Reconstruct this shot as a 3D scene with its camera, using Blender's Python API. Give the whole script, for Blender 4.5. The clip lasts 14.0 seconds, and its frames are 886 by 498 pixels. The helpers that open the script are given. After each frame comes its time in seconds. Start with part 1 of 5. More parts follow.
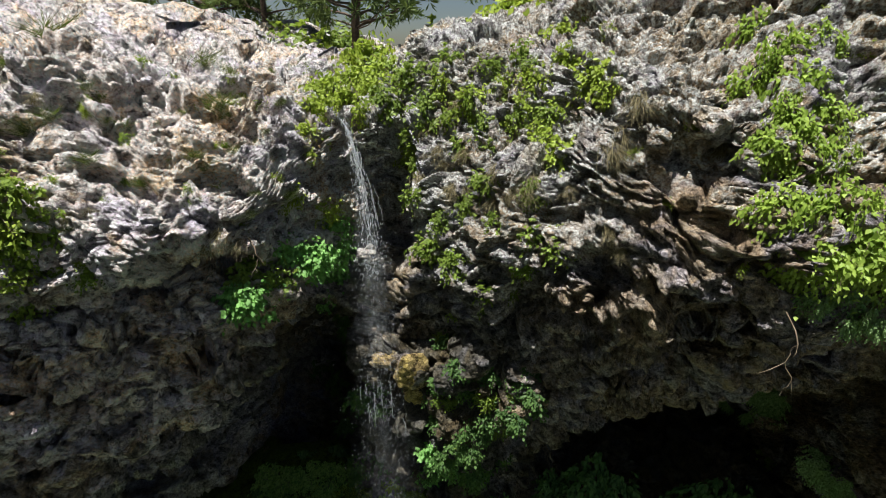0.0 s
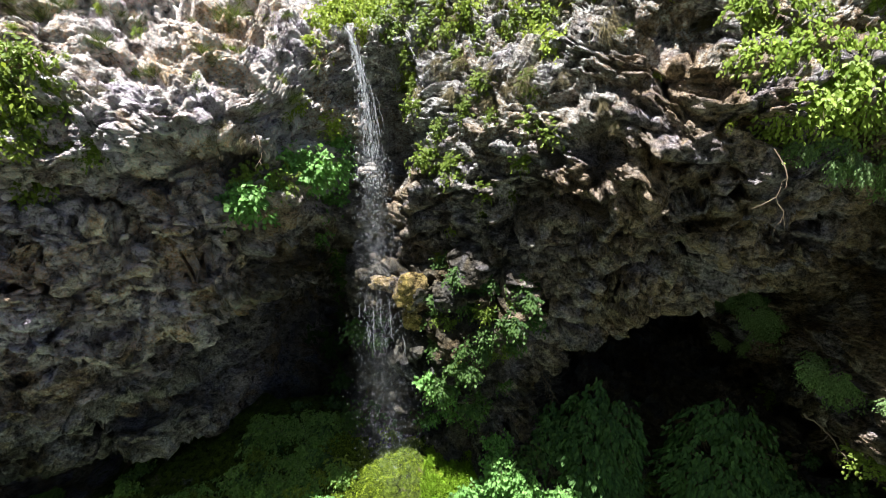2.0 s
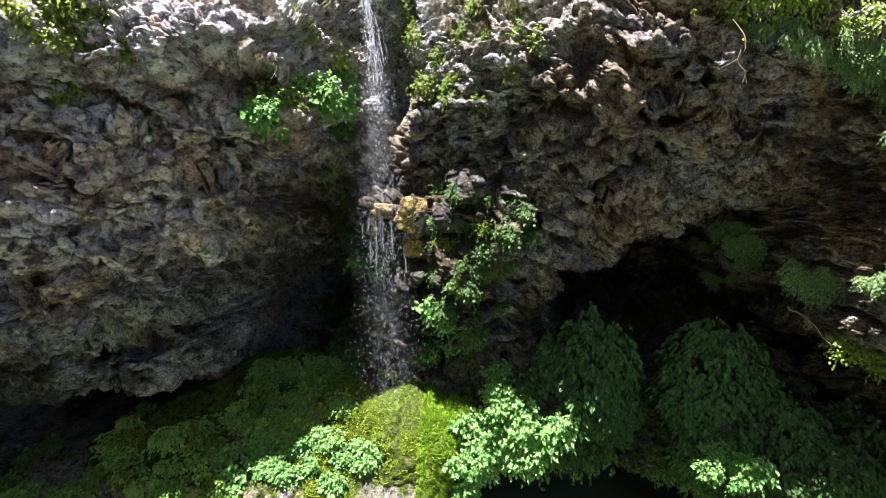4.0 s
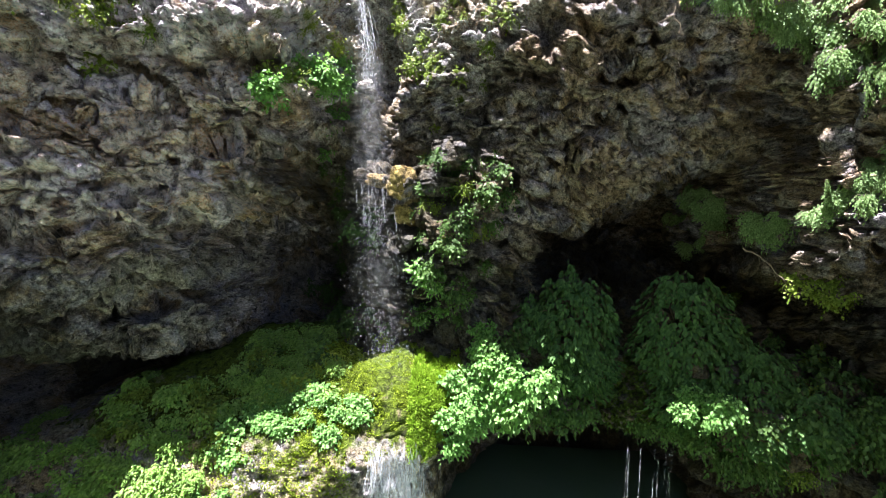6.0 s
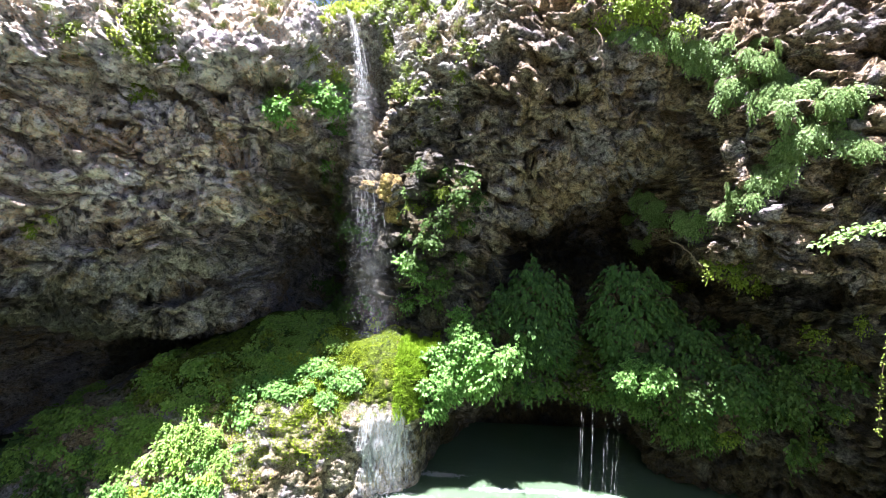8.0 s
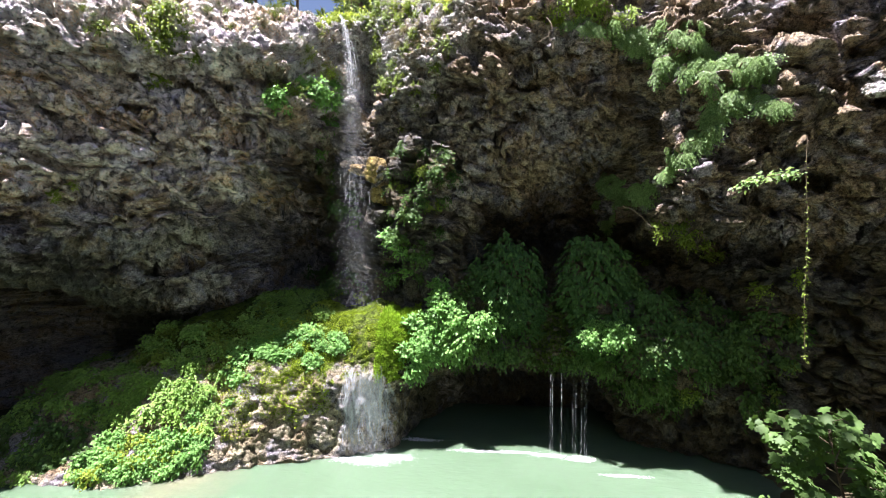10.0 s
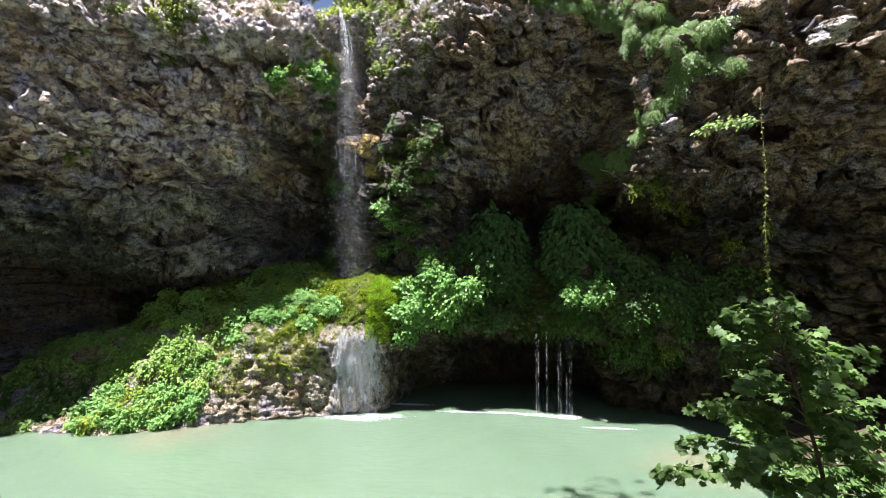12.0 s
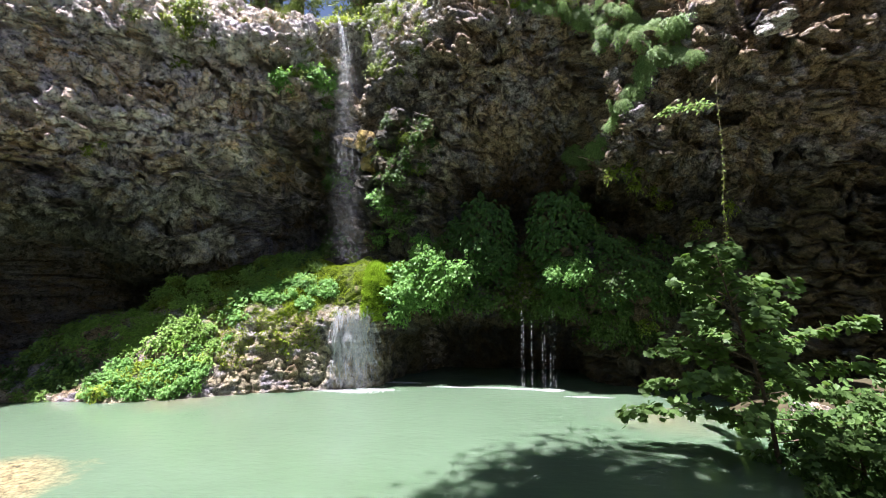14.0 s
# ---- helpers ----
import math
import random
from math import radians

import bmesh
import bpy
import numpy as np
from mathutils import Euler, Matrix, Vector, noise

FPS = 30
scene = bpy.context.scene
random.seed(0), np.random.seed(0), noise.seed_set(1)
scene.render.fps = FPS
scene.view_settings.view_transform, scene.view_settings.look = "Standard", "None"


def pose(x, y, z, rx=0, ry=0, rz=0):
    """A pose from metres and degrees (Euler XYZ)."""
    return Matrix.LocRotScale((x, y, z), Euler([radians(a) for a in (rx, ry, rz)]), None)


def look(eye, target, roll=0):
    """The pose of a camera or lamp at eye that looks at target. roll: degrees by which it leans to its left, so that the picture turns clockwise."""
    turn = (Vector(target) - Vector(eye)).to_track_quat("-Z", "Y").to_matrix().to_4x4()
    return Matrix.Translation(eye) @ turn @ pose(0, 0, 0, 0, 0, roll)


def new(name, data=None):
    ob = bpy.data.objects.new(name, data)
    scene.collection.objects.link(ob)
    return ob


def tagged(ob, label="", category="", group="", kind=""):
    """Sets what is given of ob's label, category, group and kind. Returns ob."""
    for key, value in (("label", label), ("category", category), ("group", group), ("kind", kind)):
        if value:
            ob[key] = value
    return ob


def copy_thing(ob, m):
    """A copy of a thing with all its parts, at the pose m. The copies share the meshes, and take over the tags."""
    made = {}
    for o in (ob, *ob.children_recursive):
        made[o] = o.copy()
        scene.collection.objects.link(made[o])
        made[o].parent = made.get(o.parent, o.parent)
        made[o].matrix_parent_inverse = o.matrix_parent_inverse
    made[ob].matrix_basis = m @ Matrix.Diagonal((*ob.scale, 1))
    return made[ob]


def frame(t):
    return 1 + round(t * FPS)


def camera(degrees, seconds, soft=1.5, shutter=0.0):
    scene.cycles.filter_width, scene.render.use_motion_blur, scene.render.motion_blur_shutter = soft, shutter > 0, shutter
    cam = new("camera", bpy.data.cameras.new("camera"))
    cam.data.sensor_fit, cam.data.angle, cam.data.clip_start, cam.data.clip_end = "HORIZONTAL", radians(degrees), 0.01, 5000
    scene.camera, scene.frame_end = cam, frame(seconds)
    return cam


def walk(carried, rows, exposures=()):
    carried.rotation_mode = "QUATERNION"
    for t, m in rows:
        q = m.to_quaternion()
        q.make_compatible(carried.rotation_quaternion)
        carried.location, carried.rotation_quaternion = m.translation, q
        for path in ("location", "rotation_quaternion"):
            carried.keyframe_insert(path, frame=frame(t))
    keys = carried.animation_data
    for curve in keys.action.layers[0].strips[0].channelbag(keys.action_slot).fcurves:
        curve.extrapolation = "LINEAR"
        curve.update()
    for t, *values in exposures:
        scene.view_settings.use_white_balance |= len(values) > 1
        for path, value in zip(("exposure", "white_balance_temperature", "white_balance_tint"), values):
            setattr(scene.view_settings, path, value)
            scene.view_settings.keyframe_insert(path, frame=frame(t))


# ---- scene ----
from mathutils.bvhtree import BVHTree

CLIFF_STEP, CLIFF_ROWS = 0.046, 980

cam = camera(87.4, 14.0, 0.6)
ROWS = [
    (0, (0.05, 1.416, 15.055), (-0.108, 3.258, 14.291), 1.6),
    (0.5, (0.019, 1.204, 14.449), (-0.13, 3.063, 13.727), 1.7),
    (1, (0.082, 1.022, 13.89), (-0.059, 2.897, 13.207), 1.8),
    (1.5, (0.027, 0.749, 13.283), (-0.109, 2.637, 12.637), 1.7),
    (2, (0.031, 0.364, 12.687), (-0.096, 2.266, 12.082), 1.7),
    (2.5, (0.036, -0.073, 12.102), (-0.079, 1.842, 11.535), 1.7),
    (3, (0.056, -0.412, 11.447), (-0.063, 1.519, 10.942), 1.7),
    (3.5, (0.144, -0.695, 10.77), (0.029, 1.25, 10.32), 1.6),
    (4, (0.17, -0.879, 10.184), (0.042, 1.074, 9.775), 1.4),
    (4.5, (0.237, -1.114, 9.602), (0.107, 0.849, 9.242), 1.23),
    (5.0, (0.329, -1.368, 9.127), (0.197, 0.603, 8.813), 1.03),
    (5.5, (0.45, -1.667, 8.767), (0.317, 0.309, 8.493), 0.85),
    (6.0, (0.605, -2.037, 8.533), (0.469, -0.056, 8.29), 0.69),
    (6.5, (0.798, -2.501, 8.433), (0.655, -0.519, 8.207), 0.6),
    (7, (1.004, -3.022, 8.395), (0.853, -1.04, 8.172), 0.7),
    (7.5, (1.227, -3.542, 8.375), (1.064, -1.559, 8.167), 0.5),
    (8, (1.523, -4.083, 8.31), (1.352, -2.099, 8.115), 0.5),
    (8.5, (1.796, -4.548, 8.107), (1.614, -2.563, 7.937), 0.43),
    (9.0, (2.078, -4.9, 7.651), (1.886, -2.913, 7.522), 0.42),
    (9.5, (2.345, -5.166, 7.044), (2.143, -3.177, 6.966), 0.42),
    (10.0, (2.571, -5.371, 6.39), (2.362, -3.382, 6.362), 0.43),
    (10.5, (2.731, -5.544, 5.791), (2.518, -3.555, 5.806), 0.4),
    (11, (2.893, -5.736, 5.171), (2.681, -3.748, 5.224), 0.4),
    (11.5, (2.968, -5.874, 4.716), (2.752, -3.888, 4.804), 0.3),
    (12, (3.08, -5.996, 4.31), (2.86, -4.011, 4.419), 0.3),
    (12.5, (3.232, -6.187, 3.973), (3.017, -4.202, 4.1), 0.2),
    (13, (3.387, -6.408, 3.638), (3.17, -4.425, 3.786), 0.2),
    (13.5, (3.478, -6.644, 3.333), (3.254, -4.665, 3.508), 0.1),
    (14, (3.54, -6.848, 3.064), (3.316, -4.87, 3.258), 0.0),
]
EXPOSURES = [(0.0, 0.08, 6500, 9), (1.5, 0.6, 6450, 11), (3.5, 1.3, 6250, 19), (6.5, 1.9, 6250, 21), (7.5, 2.05, 6250, 22), (8.2, 1.95, 6250, 22), (10.5, 1.42, 6300, 24), (14.0, 1.27, 6250, 23)]
walk(cam, [(t, look(eye, target, roll)) for t, eye, target, roll in ROWS], EXPOSURES)

# ---- world and sun ----
SUN_ELEV, SUN_AZ = 78.0, 239.0      # degrees; azimuth clockwise from +y
world = bpy.data.worlds.new("sky")
scene.world = world
world.use_nodes = True
wn = world.node_tree.nodes
sky = wn.new("ShaderNodeTexSky")
sky.sky_type = "NISHITA"
sky.sun_disc = False
sky.sun_elevation = radians(SUN_ELEV)
sky.sun_rotation = radians(SUN_AZ)
wn["Background"].inputs[1].default_value = 0.052
world.node_tree.links.new(sky.outputs[0], wn["Background"].inputs[0])
sun = new("sun", bpy.data.lights.new("sun", "SUN"))
sun.data.energy = 8.6
sun.data.angle = radians(0.55)
sun.data.color = (1.0, 0.985, 0.965)
_e, _a = radians(SUN_ELEV), radians(SUN_AZ)
SUN_DIR = Vector((math.cos(_e) * math.sin(_a), math.cos(_e) * math.cos(_a), math.sin(_e)))
sun.matrix_world = look(SUN_DIR * 60, (0, 0, 0))


# ---- materials ----
def material(name, rough=0.8, spec=0.3):
    m = bpy.data.materials.new(name)
    m.use_nodes = True
    b = m.node_tree.nodes["Principled BSDF"]
    b.inputs["Roughness"].default_value = rough
    b.inputs["Specular IOR Level"].default_value = spec
    return m, m.node_tree.nodes, m.node_tree.links, b


def tex_noise(nd, ln, scale, detail=6.0, rough=0.6, vec=None, dist=0.0):
    n = nd.new("ShaderNodeTexNoise")
    n.inputs["Scale"].default_value = scale
    n.inputs["Detail"].default_value = detail
    n.inputs["Roughness"].default_value = rough
    n.inputs["Distortion"].default_value = dist
    if vec is not None:
        ln.new(vec, n.inputs["Vector"])
    return n.outputs["Fac"]


def ramp(nd, ln, fac, stops):
    r = nd.new("ShaderNodeValToRGB")
    els = r.color_ramp.elements
    while len(els) < len(stops):
        els.new(0.5)
    for e, (p, c) in zip(els, stops):
        e.position = p
        e.color = (*c, 1) if len(c) == 3 else (c[0], c[0], c[0], 1)
    ln.new(fac, r.inputs[0])
    return r.outputs[0]


def mix(nd, ln, fac, a, b, mode="MIX"):
    m = nd.new("ShaderNodeMix")
    m.data_type, m.blend_type = "RGBA", mode
    for sock, v in ((m.inputs[0], fac), (m.inputs[6], a), (m.inputs[7], b)):
        if isinstance(v, (int, float)):
            sock.default_value = v
        elif isinstance(v, tuple):
            sock.default_value = (*v, 1)
        else:
            ln.new(v, sock)
    return m.outputs[2]


def maths(nd, ln, op, a, b=0.0, clamp=False):
    m = nd.new("ShaderNodeMath")
    m.operation, m.use_clamp = op, clamp
    for sock, v in zip(m.inputs, (a, b)):
        if isinstance(v, (int, float)):
            sock.default_value = v
        else:
            ln.new(v, sock)
    return m.outputs[0]


def bump(nd, ln, bsdf, height, strength, distance):
    b = nd.new("ShaderNodeBump")
    b.inputs["Strength"].default_value = strength
    b.inputs["Distance"].default_value = distance
    ln.new(height, b.inputs["Height"])
    ln.new(b.outputs[0], bsdf.inputs["Normal"])


def place(nd):
    return nd.new("ShaderNodeNewGeometry").outputs["Position"]


def rock_material(name, low, high, lichen, lichen_from=9.0, lichen_to=13.0, moss_from=None, wet=()):
    """Weathered tufa: brown to grey stone, pale lichen on the sun-bleached upper part, moss stains."""
    m, nd, ln, b = material(name, 0.9, 0.2)
    p = place(nd)
    sep = nd.new("ShaderNodeSeparateXYZ")
    ln.new(p, sep.inputs[0])
    mid = tex_noise(nd, ln, 2.3, 8, 0.65, p)
    fine = tex_noise(nd, ln, 14, 8, 0.7, p)
    grain = tex_noise(nd, ln, 60, 4, 0.7, p)
    stone = ramp(nd, ln, mid, [(0.36, low), (0.5, tuple((a + c) / 2 for a, c in zip(low, high))), (0.64, high)])
    ochre = ramp(nd, ln, tex_noise(nd, ln, 0.55, 6, 0.68, p, 0.6), [(0.47, (0,)), (0.60, (1,))])
    east = nd.new("ShaderNodeMapRange")
    east.inputs[1].default_value, east.inputs[2].default_value = 1.0, 2.6
    ln.new(sep.outputs[0], east.inputs[0])
    ochre = maths(nd, ln, "MAXIMUM", ochre, maths(nd, ln, "MULTIPLY", east.outputs[0], ramp(nd, ln, tex_noise(nd, ln, 1.3, 6, 0.65, p), [(0.36, (0.25,)), (0.52, (1,))])))
    stone = mix(nd, ln, maths(nd, ln, "MULTIPLY", ochre, 0.92), stone, ramp(nd, ln, fine, [(0.3, (0.15, 0.10, 0.055)), (0.7, (0.50, 0.36, 0.22))]))
    slate = ramp(nd, ln, tex_noise(nd, ln, 1.0, 5, 0.6, p, 0.8), [(0.49, (0,)), (0.61, (1,))])
    stone = mix(nd, ln, maths(nd, ln, "MULTIPLY", slate, 0.75), stone, ramp(nd, ln, fine, [(0.3, (0.12, 0.115, 0.15)), (0.7, (0.42, 0.40, 0.50))]))
    # paints fill light onto the left buttress by lightening its stone above z 7
    west_fill = nd.new("ShaderNodeMapRange")
    west_fill.inputs[1].default_value, west_fill.inputs[2].default_value = -2.0, -4.5
    ln.new(sep.outputs[0], west_fill.inputs[0])
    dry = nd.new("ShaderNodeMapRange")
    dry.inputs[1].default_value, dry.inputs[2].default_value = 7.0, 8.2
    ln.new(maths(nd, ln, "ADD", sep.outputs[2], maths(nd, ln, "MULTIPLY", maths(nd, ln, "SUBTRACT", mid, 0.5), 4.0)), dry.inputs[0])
    stone = mix(nd, ln, maths(nd, ln, "MULTIPLY", west_fill.outputs[0], dry.outputs[0]), stone, mix(nd, ln, 1.0, stone, (2.9, 2.65, 2.65), "MULTIPLY"))
    up = nd.new("ShaderNodeMapRange")
    up.inputs[1].default_value, up.inputs[2].default_value = lichen_from, lichen_to
    side = nd.new("ShaderNodeMapRange")
    side.inputs[1].default_value, side.inputs[2].default_value = 0.8, 2.6
    side.inputs[3].default_value, side.inputs[4].default_value = 0.0, 2.2
    ln.new(sep.outputs[0], side.inputs[0])
    level = maths(nd, ln, "ADD", maths(nd, ln, "SUBTRACT", sep.outputs[2], side.outputs[0]), maths(nd, ln, "MULTIPLY", maths(nd, ln, "SUBTRACT", mid, 0.5), 3.0))
    ln.new(level, up.inputs[0])
    spots = ramp(nd, ln, tex_noise(nd, ln, 17, 8, 0.75, p), [(0.45, (0,)), (0.53, (1,))])
    patch = ramp(nd, ln, mid, [(0.38, (0.25,)), (0.55, (1,))])
    cover = maths(nd, ln, "MULTIPLY", maths(nd, ln, "MULTIPLY", spots, patch), maths(nd, ln, "ADD", maths(nd, ln, "MULTIPLY", up.outputs[0], 0.8), 0.16))
    stone = mix(nd, ln, cover, stone, lichen)
    mossy = ramp(nd, ln, tex_noise(nd, ln, 1.1, 7, 0.7, p, 0.4), [(0.5, (0,)), (0.62, (1,))])
    stone = mix(nd, ln, maths(nd, ln, "MULTIPLY", mossy, 0.25), stone, (0.10, 0.095, 0.035))
    if moss_from is not None:
        rise = nd.new("ShaderNodeMapRange")
        rise.inputs[1].default_value, rise.inputs[2].default_value = moss_from, moss_from + 0.9
        ln.new(sep.outputs[2], rise.inputs[0])
        carpet = ramp(nd, ln, maths(nd, ln, "ADD", maths(nd, ln, "MULTIPLY", rise.outputs[0], 0.32), mid), [(0.60, (0,)), (0.72, (1,))])
        stone = mix(nd, ln, carpet, stone, mix(nd, ln, fine, (0.035, 0.06, 0.006), (0.12, 0.165, 0.015)))
    stone = mix(nd, ln, 0.45, stone, ramp(nd, ln, grain, [(0.3, (0.25,)), (0.7, (0.95,))]), "OVERLAY")
    speck = tex_noise(nd, ln, 24, 5, 0.75, p)
    stone = mix(nd, ln, 0.65, stone, ramp(nd, ln, speck, [(0.36, (0.2,)), (0.62, (0.9,))]), "OVERLAY")
    # darkens the low parts of the pore noise, which also drives the bump
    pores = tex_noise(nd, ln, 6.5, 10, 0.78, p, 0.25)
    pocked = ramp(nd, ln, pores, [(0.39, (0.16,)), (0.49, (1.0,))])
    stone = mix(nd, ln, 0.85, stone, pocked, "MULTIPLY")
    wet_shade = None
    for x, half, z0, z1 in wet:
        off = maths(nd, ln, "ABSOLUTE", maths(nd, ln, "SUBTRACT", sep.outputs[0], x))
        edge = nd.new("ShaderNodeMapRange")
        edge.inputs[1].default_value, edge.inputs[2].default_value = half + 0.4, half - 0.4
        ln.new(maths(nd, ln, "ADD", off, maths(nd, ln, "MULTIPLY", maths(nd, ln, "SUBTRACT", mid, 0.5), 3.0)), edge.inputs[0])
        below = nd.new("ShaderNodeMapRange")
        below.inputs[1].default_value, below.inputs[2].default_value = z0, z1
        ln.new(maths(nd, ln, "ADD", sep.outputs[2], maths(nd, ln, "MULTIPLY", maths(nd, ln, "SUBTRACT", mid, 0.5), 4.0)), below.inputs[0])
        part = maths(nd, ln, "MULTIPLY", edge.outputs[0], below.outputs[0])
        wet_shade = part if wet_shade is None else maths(nd, ln, "MAXIMUM", wet_shade, part)
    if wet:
        # shade painted under the overhangs, with algae-dark wet stone by the fall and springs
        stone = mix(nd, ln, maths(nd, ln, "MULTIPLY", wet_shade, 0.95), stone, mix(nd, ln, 1.0, stone, (0.27, 0.28, 0.23), "MULTIPLY"))
        ln.new(maths(nd, ln, "SUBTRACT", 0.9, maths(nd, ln, "MULTIPLY", wet_shade, 0.35)), b.inputs["Roughness"])
    ln.new(stone, b.inputs["Base Color"])
    bed = nd.new("ShaderNodeMapping")
    bed.inputs["Scale"].default_value = (1.0, 1.0, 1.3)
    warp = nd.new("ShaderNodeVectorMath")
    warp.operation = "MULTIPLY_ADD"
    ln.new(nd.new("ShaderNodeTexNoise").outputs["Color"], warp.inputs[0])
    warp.inputs[1].default_value = (0.16, 0.16, 0.16)
    ln.new(p, warp.inputs[2])
    ln.new(warp.outputs[0], bed.inputs[0])
    flake = nd.new("ShaderNodeTexVoronoi")
    flake.feature = "DISTANCE_TO_EDGE"
    flake.inputs["Scale"].default_value = 7.0
    ln.new(bed.outputs[0], flake.inputs["Vector"])
    plate = ramp(nd, ln, flake.outputs["Distance"], [(0.0, (0,)), (0.16, (1,))])
    wn2 = warp.inputs[0].links[0].from_node
    wn2.inputs["Scale"].default_value = 5.0
    ln.new(p, wn2.inputs["Vector"])
    h = maths(nd, ln, "ADD", maths(nd, ln, "MULTIPLY", fine, 1.0), maths(nd, ln, "MULTIPLY", grain, 0.35))
    h = maths(nd, ln, "ADD", h, maths(nd, ln, "MULTIPLY", plate, 0.22))
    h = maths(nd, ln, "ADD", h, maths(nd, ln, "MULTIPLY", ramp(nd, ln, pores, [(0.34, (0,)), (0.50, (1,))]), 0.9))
    bump(nd, ln, b, h, 1.0, 0.09)
    return m


def leaf_material(name, dark, light, gloss=0.45, glow=0.42):
    """Green leaves, uneven from leaf to leaf, that let some light through."""
    m, nd, ln, b = material(name, gloss, 0.2)
    g = nd.new("ShaderNodeNewGeometry")
    info = nd.new("ShaderNodeObjectInfo")
    n = tex_noise(nd, ln, 1.7, 3, 0.6, g.outputs["Position"])
    f = maths(nd, ln, "ADD", maths(nd, ln, "MULTIPLY", g.outputs["Random Per Island"], 0.55), maths(nd, ln, "MULTIPLY", n, 0.35))
    f = maths(nd, ln, "ADD", f, maths(nd, ln, "MULTIPLY", info.outputs["Random"], 0.2))
    col = ramp(nd, ln, f, [(0.2, dark), (0.85, light)])
    ln.new(col, b.inputs["Base Color"])
    t = nd.new("ShaderNodeBsdfTranslucent")
    ln.new(mix(nd, ln, 1.0, col, (1.0, 1.0, 0.6), "MULTIPLY"), t.inputs[0])
    mx = nd.new("ShaderNodeMixShader")
    mx.inputs[0].default_value = glow
    ln.new(b.outputs[0], mx.inputs[1])
    ln.new(t.outputs[0], mx.inputs[2])
    ln.new(mx.outputs[0], nd["Material Output"].inputs[0])
    return m


def plain_material(name, dark, light, scale=8.0, rough=0.85, bumpy=0.02, spec=0.25):
    m, nd, ln, b = material(name, rough, spec)
    p = place(nd)
    f = tex_noise(nd, ln, scale, 8, 0.65, p)
    col = ramp(nd, ln, f, [(0.3, dark), (0.7, light)])
    col = mix(nd, ln, 0.3, col, ramp(nd, ln, tex_noise(nd, ln, scale * 9, 4, 0.7, p), [(0.3, (0.2,)), (0.7, (0.9,))]), "OVERLAY")
    ln.new(col, b.inputs["Base Color"])
    if bumpy:
        bump(nd, ln, b, f, 0.8, bumpy)
    return m


def water_material():
    """Still, milky green spring water with brown shallows at the shore."""
    m, nd, ln, b = material("milky_water", 0.10, 0.4)
    b.inputs["Subsurface Weight"].default_value = 0.85
    b.inputs["Subsurface Radius"].default_value = (0.8, 1.0, 0.8)
    b.inputs["Subsurface Scale"].default_value = 0.8
    p = place(nd)
    sep = nd.new("ShaderNodeSeparateXYZ")
    ln.new(p, sep.inputs[0])
    f = tex_noise(nd, ln, 0.25, 4, 0.55, p, 0.5)
    col = ramp(nd, ln, f, [(0.3, (0.079, 0.126, 0.077)), (0.7, (0.099, 0.150, 0.097))])
    for x, y, r, c in ((-4.9, -0.1, 2.6, (0.21, 0.18, 0.10)), (-5.5, 6.0, 2.6, (0.135, 0.145, 0.095)), (7.6, 5.4, 2.4, (0.125, 0.14, 0.085))):
        dist = nd.new("ShaderNodeVectorMath")
        dist.operation = "DISTANCE"
        dist.inputs[1].default_value = (x, y, 0)
        ln.new(p, dist.inputs[0])
        k = maths(nd, ln, "ADD", maths(nd, ln, "DIVIDE", dist.outputs["Value"], r), maths(nd, ln, "MULTIPLY", tex_noise(nd, ln, 1.1, 5, 0.6, p), 0.7))
        if y < 0:
            ln.new(ramp(nd, ln, k, [(0.75, (0.05,)), (1.3, (0.85,))]), b.inputs["Subsurface Weight"])
        lo, hi = (0.45, 1.5) if y < 0 else (0.9, 1.08)
        grit = ramp(nd, ln, tex_noise(nd, ln, 6.5, 6, 0.8, p), [(0.38, tuple(v * lo for v in c)), (0.62, tuple(v * hi for v in c))])
        col = mix(nd, ln, ramp(nd, ln, k, [(0.7 if y < 0 else 0.45, (1,)), (1.5 if y < 0 else 1.6, (0,))]), col, grit)
    ln.new(col, b.inputs["Base Color"])
    w = nd.new("ShaderNodeMapping")
    w.inputs["Scale"].default_value = (1.0, 2.2, 1.0)
    ln.new(p, w.inputs[0])
    h = tex_noise(nd, ln, 2.6, 4, 0.55, w.outputs[0], 0.3)
    bump(nd, ln, b, h, 0.3, 0.04)
    return m


# shade painted by zone: wet fall gully, wet shelf, right wall, lower left
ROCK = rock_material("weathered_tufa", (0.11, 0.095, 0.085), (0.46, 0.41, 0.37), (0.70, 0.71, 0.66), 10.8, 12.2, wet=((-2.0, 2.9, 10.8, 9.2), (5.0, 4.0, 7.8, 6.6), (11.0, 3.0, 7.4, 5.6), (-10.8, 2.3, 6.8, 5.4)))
# the mound's right side gets the same painted shade
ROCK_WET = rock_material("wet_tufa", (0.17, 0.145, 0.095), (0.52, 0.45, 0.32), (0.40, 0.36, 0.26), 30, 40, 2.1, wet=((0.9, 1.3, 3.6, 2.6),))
LEAF = leaf_material("broad_leaf", (0.095, 0.155, 0.024), (0.31, 0.41, 0.075))
LEAF_YELLOW = leaf_material("yellow_green_leaf", (0.15, 0.22, 0.025), (0.44, 0.54, 0.09))
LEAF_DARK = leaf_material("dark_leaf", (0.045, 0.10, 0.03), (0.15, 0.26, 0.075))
LEAF_SLOPE = leaf_material("slope_herb_leaf", (0.11, 0.23, 0.045), (0.36, 0.55, 0.14))
LEAF_PALE = leaf_material("pale_leaf", (0.09, 0.22, 0.05), (0.30, 0.55, 0.17))
